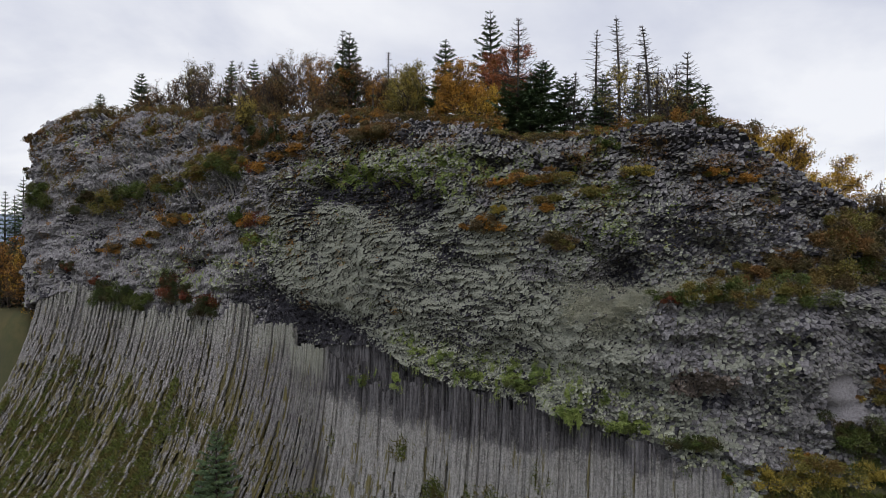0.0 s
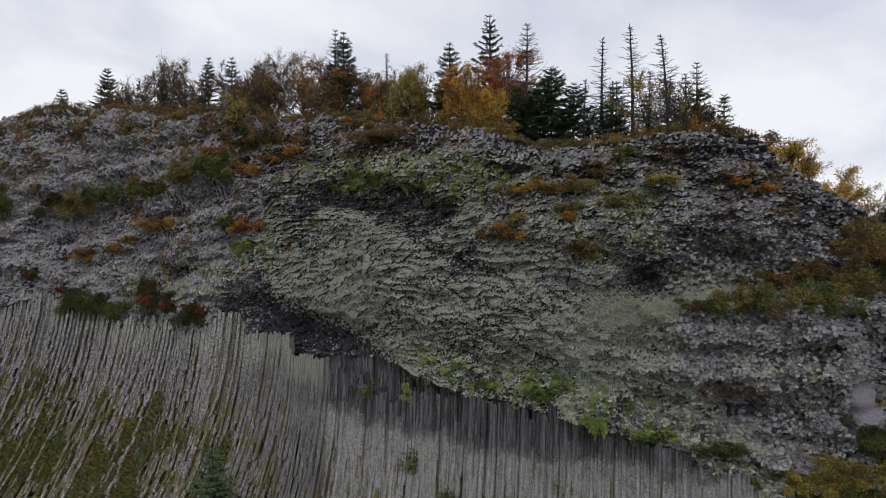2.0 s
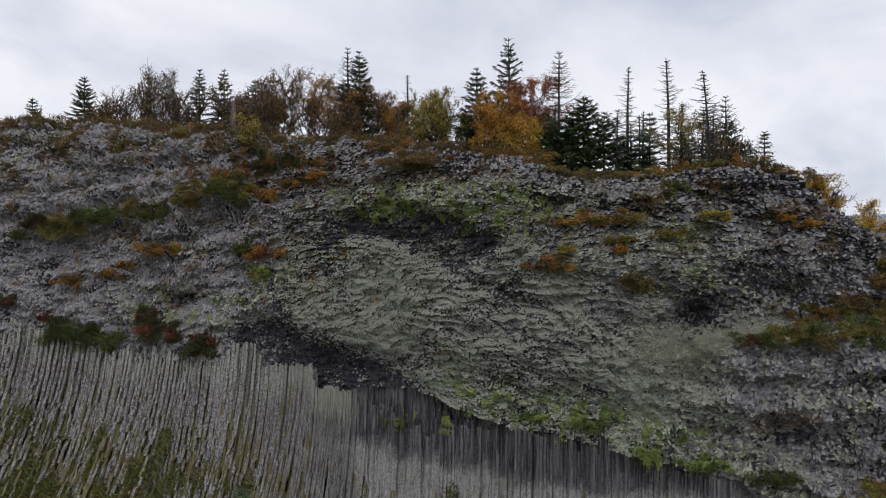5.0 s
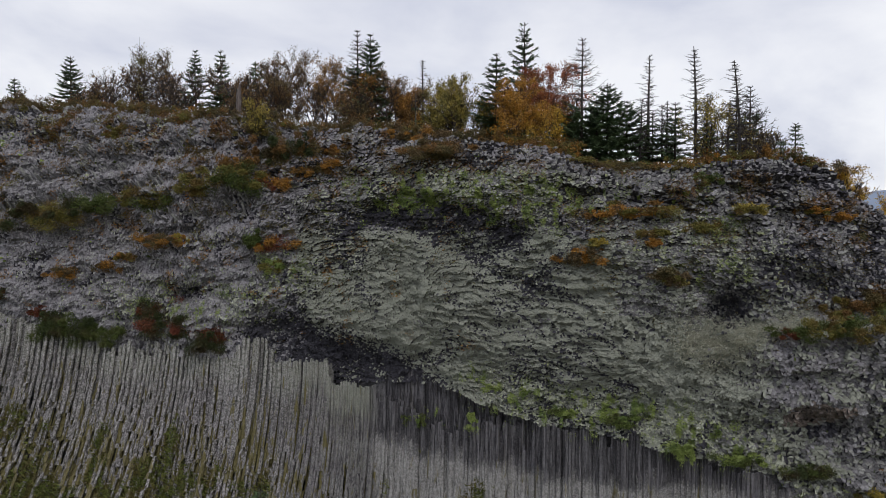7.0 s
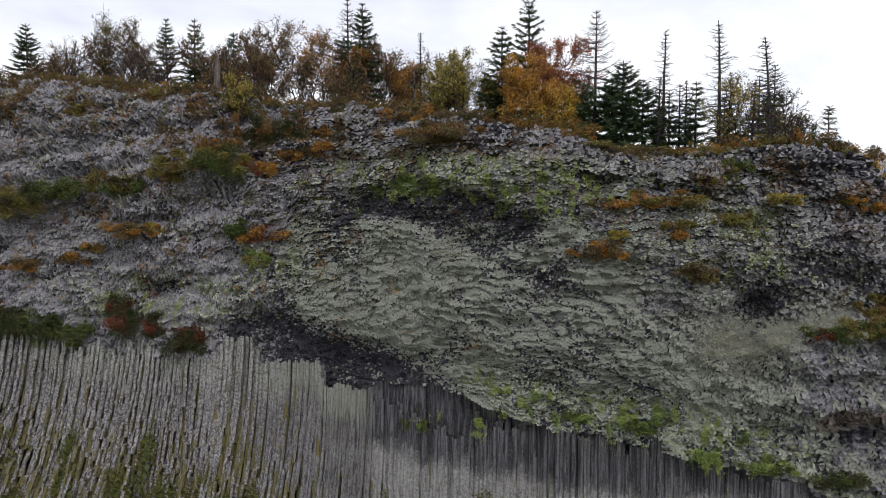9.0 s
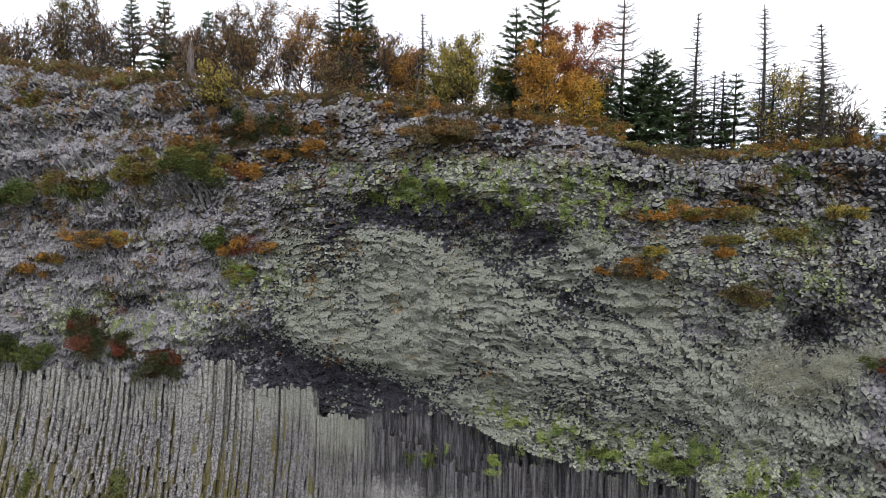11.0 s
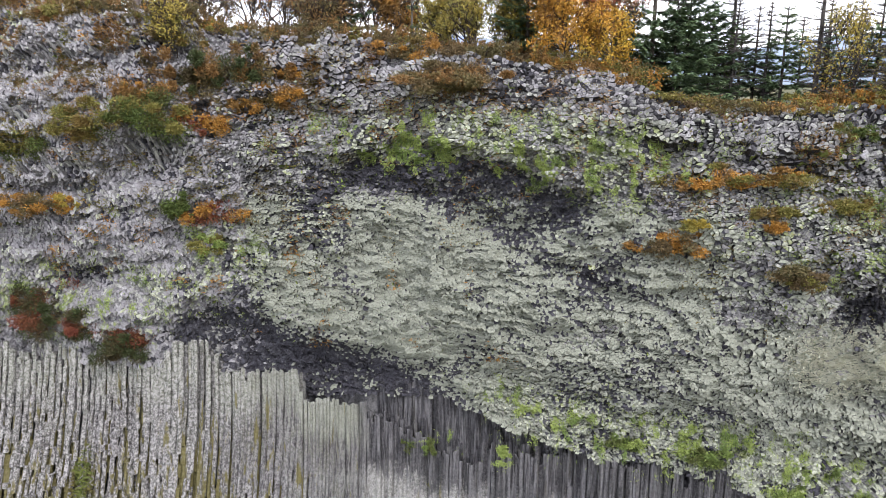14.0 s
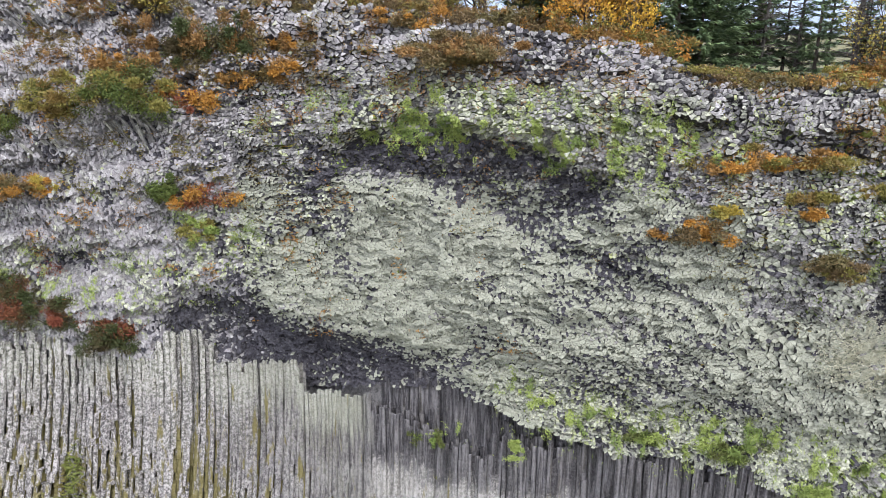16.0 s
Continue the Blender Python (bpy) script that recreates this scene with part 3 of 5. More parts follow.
def zone(s, z):
    """Size of the blocks at a place: 0 fine mosaic, 1 medium, 2 coarse, 3 upright prisms in the west."""
    k = 1 + np.zeros(len(s), int)
    top = crest(s)
    w = 0.9 * fbm(s * 0.5, z * 0.5, 2)
    k[(s < -15 + 2 * w) & (fbm(s * 0.22 + 8, z * 0.4, 2) > -0.12)] = 3
    k[(s > -13 + w) & (s < 14.5 + w) & (z < 23.8 + w) & (z < top - 3)] = 0
    k[(s > 18.5 + w) & (z < 18.5)] = 2
    k[(s > 9 + w) & (z > 19.5 + w) & (fbm(s * 0.6 + 33, z * 0.6, 2) > 0.0)] = 2
    k[(s > -13) & (z > top - 2.6 + 2 * w)] = 2
    k[z > top - 1.1 + w] = 2
    k[fbm(s * 0.4 + 90, z * 0.4, 3) > 0.40] = 2
    return k


def stretch(s):
    """How much wider than tall the blocks are."""
    return 0.82 + 0.50 * step(s, -19, -11)


def clip(poly, mx, my, nx, ny):
    """The part of a polygon on the near side of a line through (mx, my) with the normal (nx, ny)."""
    out = []
    d = [(x - mx) * nx + (y - my) * ny for x, y in poly]
    for k in range(len(poly)):
        a, b = d[k - 1], d[k]
        if (a < 0) != (b < 0):
            q = a / (a - b)
            (x0, y0), (x1, y1) = poly[k - 1], poly[k]
            out.append((x0 + (x1 - x0) * q, y0 + (y1 - y0) * q))
        if b < 0:
            out.append(poly[k])
    return out


def cells(points, reach, limit):
    """The cell of each point among its neighbours."""
    box = {}
    for k, (x, y) in enumerate(points):
        box.setdefault((int(x // reach), int(y // reach)), []).append(k)
    out = []
    for k, (x, y) in enumerate(points):
        i, j = int(x // reach), int(y // reach)
        near = []
        for a in (i - 1, i, i + 1):
            for b in (j - 1, j, j + 1):
                near += [((points[q][0] - x) ** 2 + (points[q][1] - y) ** 2, q) for q in box.get((a, b), ()) if q != k]
        near.sort()
        h = limit[k]
        poly = [(x - h, y - 0.6 * h), (x, y - h), (x + h, y - 0.5 * h), (x + 0.8 * h, y + 0.7 * h), (x - 0.2 * h, y + h), (x - h, y + 0.5 * h)]
        far = 2 * h * h
        for d2, q in near:
            if d2 > 4 * far:
                break
            px, py = points[q]
            poly = clip(poly, (x + px) / 2, (y + py) / 2, px - x, py - y)
            if len(poly) < 3:
                break
            far = max((u - x) ** 2 + (v - y) ** 2 for u, v in poly)
        out.append(poly)
    return out


def broken(s, z, wide, tall, k):
    """A chance for each place that stays the same over one broken-out clump of blocks."""
    x, y = s / wide + 0.8 * fbm(s * 0.9 + k, z * 0.9, 2), z / tall + 0.8 * fbm(s * 0.9, z * 0.9 + k, 2)
    best, out = np.full(len(s), 9.0), np.zeros(len(s))
    for a in (-1, 0, 1):
        for b in (-1, 0, 1):
            i, j = np.floor(x) + a, np.floor(y) + b
            d = (i + hash2(i, j, k) - x) ** 2 + (j + hash2(i, j, k + 1) - y) ** 2
            out = np.where(d < best, hash2(i, j, k + 2), out)
            best = np.minimum(d, best)
    return out


def build_stones():
    rnd = np.random.RandomState(3)
    got = []
    for level, p in enumerate(SIZES):
        squash = 0.82 if level == 3 else 1.30
        gx, gz = np.meshgrid(np.arange(-60, 40, p), np.arange(3.5, 36, p / squash), indexing="ij")
        gx, gz = gx.ravel(), gz.ravel()
        gx, gz = gx + p * 1.3 * (rnd.rand(len(gx)) - 0.5), gz + p / squash * 1.3 * (rnd.rand(len(gz)) - 0.5)
        slab = bump(gx, gz, 28.6, 11.4, 1.3, 2.6) > 0.6
        keep = (rnd.rand(len(gx)) > 0.20) & (zone(gx, gz) == level) & (gz < crest(gx) + 0.1) & (gz > stones_end(gx) - 0.3) & ~slab
        got.append(np.stack([gx[keep], gz[keep], np.full(keep.sum(), p)], 1))
    cx, cz, p = np.concatenate(got).T
    squash, lean = stretch(cx), -0.30 * step(cx, -10, -18)
    polys = cells([(x - a * (z - 22), (z - 22) * q) for x, z, q, a in zip(cx, cz, squash, lean)], 0.45, p * np.where(cz > crest(cx) - 0.5, 0.85, 1.35))
    count = len(cx)
    c = rnd.rand(count)
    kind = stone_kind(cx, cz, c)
    top = crest(cx)
    upper = step(cz, top - 2.5, top - 0.3)
    calm = step(cx, -14, -11.5) * step(cx, 15.5, 12) * step(cz, 24.0, 22.6) * (1 - 0.8 * in_arch(cx, cz))
    calm = np.maximum(calm, np.where((cx > 18) & (cz < 17.5), 0.30, 0.15))
    wild = (1 + 0.3 * upper) * (1 - 0.62 * calm) * (1 - 0.3 * step(cx, -12, -16))
    shelf = fbm(cx * 1.6 + 60, cz * 2.2, 2)
    step_out = (0.42 - 0.20 * step(cx, -11, -15) - 0.06 * calm) * (broken(cx, cz, 0.50, 0.27, 3.0) - 0.5) + (0.34 - 0.10 * calm) * (broken(cx, cz, 1.5, 0.7, 9.0) - 0.5)
    n0 = face(cx, cz) + p * wild * (0.75 * (c - 0.5) + 0.7 * (rnd.rand(count) > 0.90)) + 0.14 * shelf + step_out
    tilt_s, tilt_z = wild * 1.0 * (rnd.rand(count) - 0.5), wild * 0.8 * (rnd.rand(count) - 0.5) - 0.34
    axis_s = 0.35 * fbm(cx * 0.2, cz * 0.2, 2) + knots(cx, [-40, -14, 0, 40], [0.45, 0.2, 0, -0.1])
    axis_z = 0.25 * fbm(cx * 0.2 + 50, cz * 0.2, 2) + knots(cz - top, [-9, -2, 0], [0.0, -0.35, -0.8])
    depth = 0.42 + p
    green = 1.0 * bump(cx, cz, 0.0, 26.0, 7.0, 1.3) + 0.9 * np.exp(-((cz - stones_end(cx) - 0.9) / 1.1) ** 2) * step(cx, -1, 3) * step(cx, 19, 16) + 0.45 * bump(cx, cz, -14, 20.5, 2.5, 1.6) + 0.5 * bump(cx, cz, 16, 22.5, 4, 3)
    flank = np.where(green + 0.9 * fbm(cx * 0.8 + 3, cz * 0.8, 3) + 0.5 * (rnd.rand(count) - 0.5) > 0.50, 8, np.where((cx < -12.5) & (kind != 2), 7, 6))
    edge = rnd.rand(count, 16)
    verts, faces, index, at, singles = [], [], [], 0, []
    far = ((cx - 0.3) / 1.5) ** 2 + (cz - 21.0) ** 2
    alone = set(np.argsort(np.where(kind == 1, far, 1e9))[:300].tolist())
    for k, poly in enumerate(polys):
        m = len(poly)
        if m < 3:
            continue
        q = np.array(poly)
        dz = q[:, 1] / squash[k] - (cz[k] - 22)
        ds = q[:, 0] - (cx[k] - lean[k] * (cz[k] - 22)) + lean[k] * dz
        e = edge[k, np.arange(m) % 16] - 0.5
        g = 0.98 - 0.10 * edge[k, 9]
        lip = n0[k] + g * (tilt_s[k] * ds + tilt_z[k] * dz) + p[k] * (0.36 - 0.16 * calm[k]) * e
        peak = edge[k, 3:5] - 0.5
        s3 = np.concatenate([[cx[k] + peak[0] * p[k] * 0.7], cx[k] + ds * g, cx[k] + ds * g * 0.96 + depth[k] * axis_s[k]])
        n3 = np.concatenate([[n0[k] + p[k] * (1 - 0.4 * calm[k]) * (0.45 * edge[k, 6] - 0.12)], lip, lip - depth[k]])
        z3 = np.concatenate([[cz[k] + peak[1] * p[k] * 0.6], cz[k] + dz * g, cz[k] + dz * g * 0.96 + depth[k] * axis_z[k]])
        v = np.stack([s3, n3, z3], 1)
        r = range(m)
        f = [[0, 1 + j, 1 + (j + 1) % m] for j in r]
        f += [[1 + j, 1 + m + j, 1 + m + (j + 1) % m, 1 + (j + 1) % m] for j in r]
        # tops keep the face colour as if lit; sides and underside get painted shade
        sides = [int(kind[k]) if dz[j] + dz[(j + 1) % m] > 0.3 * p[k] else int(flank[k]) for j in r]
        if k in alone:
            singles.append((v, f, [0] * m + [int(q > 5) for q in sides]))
            continue
        verts.append(v)
        faces += [[j + at for j in t] for t in f]
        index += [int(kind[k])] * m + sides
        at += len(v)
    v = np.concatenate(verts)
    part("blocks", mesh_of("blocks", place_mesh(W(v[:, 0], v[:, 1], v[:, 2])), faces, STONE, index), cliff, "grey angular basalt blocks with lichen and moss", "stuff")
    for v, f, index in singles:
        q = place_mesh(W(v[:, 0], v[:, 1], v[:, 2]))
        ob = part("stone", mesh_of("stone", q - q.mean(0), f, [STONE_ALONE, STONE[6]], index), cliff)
        ob.location = Vector(q.mean(0).tolist())


def column_mesh(s, top, front, seed, low, r=0.25):
    """One column: a prism broken into drums, sweeping outwards downwards."""
    rnd = np.random.RandomState(seed)
    knob = float(step(s, -13, -20))
    z, move, wide = [], [], []
    at = top
    while at > low:
        drop = top - at
        tall = (0.5 + 1.6 * rnd.rand()) * (1.0 - 0.5 * knob)
        worn = 0.012 + 0.022 * knob + 0.07 * float(step(drop, 2.5, 8))
        m, w = rnd.randn(2) * worn, r * (1 + (0.03 + 0.05 * knob) * rnd.randn())
        cuts = 2 if tall < 1.2 else 3
        for q in np.linspace(at - 0.012, at - tall + 0.012, cuts):
            z.append(q), move.append(m), wide.append(w)
        at -= tall
    z, move, wide = np.array(z[::-1]), np.array(move[::-1]), np.array(wide[::-1])
    m = len(z)
    drop = top - z
    lean, bend = lean_out(s)
    n = front + sweep(s, drop)
    sides = rnd.choice([5, 6, 6])
    a = np.arange(sides) / sides * 2 * np.pi + rnd.rand() * 6
    shape = 1 + 0.3 * (rnd.rand(sides) - 0.5)
    S = s + move[:, :1] + wide[:, None] * shape * np.cos(a)
    N = n[:, None] + move[:, 1:] + wide[:, None] * shape * np.sin(a)
    Z = z[:, None] + 0.5 * (0.5 * lean + bend * drop)[:, None] * (N - n[:, None])
    Z[-1] += 0.12 * (rnd.rand() - 0.5) * np.cos(a) + 0.06 * np.sin(a)
    v = W(S, N, Z)
    mid = np.array([s + move[-1, 0], N[-1].mean()])
    v = np.concatenate([v, W(mid[0] + 0.7 * (S[-1:] - mid[0]), mid[1] + 0.7 * (N[-1:] - mid[1]), Z[-1:] + 0.05)])
    f = [[k * sides + j, k * sides + (j + 1) % sides, (k + 1) * sides + (j + 1) % sides, (k + 1) * sides + j] for k in range(m) for j in range(sides)]
    f.append([m * sides + j for j in range(sides)])
    return v.reshape(-1, 3), f


def build_columns():
    s, k, behind = -53.5, 0, []
    rnd = np.random.RandomState(8)
    while s < 24.3:
        open_seams = float(step(s, -17, -22))
        r = float(knots(s, [-40, -20, -15, -9, -5, 10], [0.105, 0.105, 0.080, 0.085, 0.125, 0.115])) + 0.06 * rnd.rand()
        top = float(column_top(s)) + 0.30 * float(fbm(s * 1.3, 2.0, 2)) + rnd.randn() * (0.22 if s < -17 else (0.08 if s < -6 else 0.16)) + (0.9 * float(fbm(s * 0.8 + 7, 4.0, 3)) if s > -6 else 0.0)
        if rnd.rand() < 0.08:
            top -= (0.5 if s < -6 else 0.2) + (1.8 if s < -6 else 0.6) * rnd.rand() ** 2
        front = float(column_front(s)) + 0.45 * float(fbm(s * 0.9, 5.0, 2)) + rnd.randn() * ((0.05 if s > -15 else 0.09) + 0.06 * open_seams)
        if s > -6:
            front += 0.16 * math.floor(2.5 * float(fbm(s * 0.5 + 40, 8.0, 2))) + 0.05
        low = float(foot(s)) - 2.0
        v, f = column_mesh(s, top, front, 100 + k, low, r * 1.06)
        mid = W(s, front, top)
        ob = part("column", mesh_of("column", v - mid, f, [COLUMN]), cliff)
        ob.location = Vector((mid - W(0, 0, 0)).tolist())
        # a second rank behind, rising to the blocks above, coloured darker as shade
        if s < 17:
            high = max(top + 0.3 + 0.4 * rnd.rand(), float(stones_end(s)) + 0.5 + 0.2 * rnd.randn())
            if s < -6.5:
                high = top - 0.2 - 0.5 * rnd.rand()
            back = min(front - 0.85 - 0.2 * rnd.rand(), float(face(s, high)) - 0.15) if s > -6.5 else front - 0.17 - 0.1 * rnd.rand()
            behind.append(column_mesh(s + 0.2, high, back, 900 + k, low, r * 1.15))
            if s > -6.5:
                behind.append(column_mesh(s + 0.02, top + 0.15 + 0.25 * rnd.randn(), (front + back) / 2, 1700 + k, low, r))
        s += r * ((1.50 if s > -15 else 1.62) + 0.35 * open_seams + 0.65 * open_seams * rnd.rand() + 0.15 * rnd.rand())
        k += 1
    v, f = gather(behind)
    part("columns_behind", mesh_of("columns_behind", place_mesh(v), f, [COLUMN_SEAM]), cliff, "second rank of columns in the seams, shade in their colour", "stuff")


STONE_GREY_ALONE = rock("basalt_prism", (0.08, 0.077, 0.082), (0.28, 0.275, 0.28), LICHEN_GREY, 0.3, 0.35, 0.0, True)


def build_slanted():
    """Short leaning columns bared along the western ledges."""
    rnd = np.random.RandomState(17)
    for s0, s1, z0, slope, many in ((-41, -24, 25.0, 0.13, 95), (-37, -27, 27.6, 0.10, 60), (-34, -20, 29.6, 0.04, 70), (-25, -15, 24.2, 0.16, 50)):
        for k in range(many):
            s = s0 + (s1 - s0) * (k + rnd.rand()) / many
            z = z0 + slope * (s - s0) + 0.25 * rnd.randn()
            tall, r = 0.5 + 0.6 * rnd.rand(), 0.065 + 0.055 * rnd.rand()
            lean = 0.35 + 0.15 * rnd.randn()
            n = float(face(s, z)) + 0.10 + 0.16 * rnd.rand()
            a = np.arange(5) / 5 * 2 * np.pi + rnd.rand() * 6
            rows = []
            for q, g in ((0, 1.0), (0.97, 1.0), (1.0, 0.8)):
                rows.append(np.stack([s - lean * tall * q + g * r * np.cos(a), n - 0.35 + 0.5 * q + g * r * np.sin(a), z + tall * (q - 0.5) + 0.1 * r * np.cos(a)], 1))
            v = np.concatenate(rows)
            f = [[i * 5 + j, i * 5 + (j + 1) % 5, (i + 1) * 5 + (j + 1) % 5, (i + 1) * 5 + j] for i in range(2) for j in range(5)] + [[10, 11, 12, 13, 14]]
            q = place_mesh(W(v[:, 0], v[:, 1], v[:, 2]))
            ob = part("leaning_column", mesh_of("leaning_column", q - q.mean(0), f, [STONE_GREY_ALONE]), cliff)
            ob.location = Vector(q.mean(0).tolist())


build_core()
build_slanted()
build_columns()
build_stones()


# ---- plants ----
def spruce(H, spread_at_foot, seed, bare=0.0, clear=0.08, lean=0.0, density=1.0):
    """A spruce with its foot at the origin. bare: the share of the height, from the tip, that has lost its needles (1: dead)."""
    rnd = np.random.RandomState(seed)
    top = tagged(new("spruce"), "", "tree")
    z = np.linspace(-0.6, H, 12)
    bend = lean * (z / H) ** 2
    wob = np.cumsum(rnd.randn(12, 2) * 0.012 * H / 10, 0)
    axis = np.stack([bend + wob[:, 0], wob[:, 1], z], 1)
    part("trunk", mesh_of("trunk", *tube(axis, (0.0145 if bare > 0.6 else 0.013) * H * (1 - (z.clip(0) / H)) ** 0.8 + 0.022, 7), [BARK_DEAD if bare > 0.6 else BARK], smooth=True), top)
    limbs, cen, way, flat, leng = [], [], [], [], []
    at = clear * H
    while at < 0.985 * H:
        u = at / H
        many = rnd.randint(5, 8) if bare < 0.6 else rnd.randint(4, 7)
        first = rnd.rand() * 6.28
        for b in range(many):
            ang = first + 6.283 * (b + 0.5 * rnd.rand()) / many
            L = spread_at_foot * ((1 - u) ** 0.85) * (0.6 + 0.55 * rnd.rand()) * (0.75 + 0.25 * step(u, 0.0, 0.25)) + 0.16
            if bare > 0.6:
                L *= 0.30 + 0.95 * rnd.rand() ** 1.4
            k = np.linspace(0, 1, 6)
            droop = (-0.34 if bare < 0.6 else -0.24) + (0.55 if bare < 0.6 else 0.42) * u
            rise = L * (droop * k + (0.28 if bare < 0.6 else 0.14) * k**2.2 + (0.1 if bare < 0.6 else 0.18) * rnd.randn() * k)
            p0 = np.array([np.interp(at, z, axis[:, 0]), np.interp(at, z, axis[:, 1]), at])
            out = np.stack([np.cos(ang) * L * k, np.sin(ang) * L * k, rise], 1)
            out[:, :2] += rnd.randn(6, 2) * 0.04 * L * k[:, None]
            limb = p0 + out
            dead = u > 1 - bare - 0.12 * rnd.rand() or (bare > 0.6 and rnd.rand() < 0.9)
            limbs.append(tube(limb, (0.014 + 0.013 * L) * (1 - 0.75 * k) * (1.05 if dead else 1.0), 3))
            if dead:
                twigs = [limbs.pop()]
                for q in np.linspace(0.15, 1.0, 11):
                    base = p0 + np.array([np.interp(q, k, out[:, j]) for j in range(3)])
                    side = np.array([-np.sin(ang), np.cos(ang), 0]) * rnd.choice([-1, 1]) + 0.7 * np.array([np.cos(ang), np.sin(ang), 0.2 * rnd.randn()])
                    tip = base + side * L * 0.30 * (0.4 + rnd.rand()) + [0, 0, 0.05 * L * rnd.randn()]
                    twigs.append(tube([base, (base + tip) / 2 + [0, 0, 0.02], tip], [0.012, 0.009, 0.005], 3))
                v, f = gather(twigs)
                part("branch", mesh_of("branch", v, f, [BARK_DEAD]), top)
                continue
            m = max(6, int(L * 26 * density))
            q = 0.12 + 0.88 * rnd.rand(m * 3)
            base = p0 + np.stack([np.interp(q, k, out[:, j]) for j in range(3)], 1)
            sgn = rnd.choice([-1.0, 0.0, 1.0], m * 3)[:, None]
            along = np.array([np.cos(ang), np.sin(ang), 0.0])
            across = np.array([-np.sin(ang), np.cos(ang), 0.0])
            w = along * (0.5 + 0.5 * rnd.rand(m * 3, 1)) + across * sgn * (0.5 + 0.6 * rnd.rand(m * 3, 1)) + np.array([0, 0, 1.0]) * (0.20 * rnd.randn(m * 3, 1) - 0.16)
            cen.append(base + 0.03 * rnd.randn(m * 3, 3)), way.append(w), flat.append(np.cross(w, [0, 0, 1.0]) + 0.25 * rnd.randn(m * 3, 3))
            leng.append((0.12 + 0.22 * rnd.rand(m * 3)) * (0.65 + 0.35 * min(L, 1.5)))
        at += (0.40 + 0.36 * rnd.rand()) * (H / 10) ** 0.5 * (1.0 if bare < 0.6 else 0.62) * (1.15 - 0.5 * u)
    if limbs:
        v, f = gather(limbs)
        part("bough_work", mesh_of("bough_work", v, f, [BARK]), top, kind="stuff")
    if cen:
        cen, way, flat, leng = map(np.concatenate, (cen, way, flat, leng))
        v, f = leaf_blades(cen, way, flat, leng, leng * 0.42)
        part("crown", mesh_of("crown", v, f, [NEEDLE]), top)
    return top


def bough(rnd, start, way, length, radius, m, lift):
    """Points and radii along a wandering branch."""
    p, d = [np.array(start, float)], np.array(way, float)
    for k in range(m):
        d = d + rnd.randn(3) * 0.12 + np.array([0, 0, lift])
        d /= np.linalg.norm(d)
        p.append(p[-1] + d * length / m)
    return np.array(p), radius * np.linspace(1, 0.4, m + 1)


def fork(rnd, p, q, spread_out, keep):
    """A place at the share q of a branch, and a way that leaves it there."""
    x = q * (len(p) - 1)
    i = min(int(x), len(p) - 2)
    d = p[i + 1] - p[i]
    d /= np.linalg.norm(d)
    side = np.cross(d, rnd.randn(3))
    side /= np.linalg.norm(side) + 1e-9
    way = d * keep + side * spread_out
    return p[i] + (p[i + 1] - p[i]) * (x - i), way / np.linalg.norm(way)


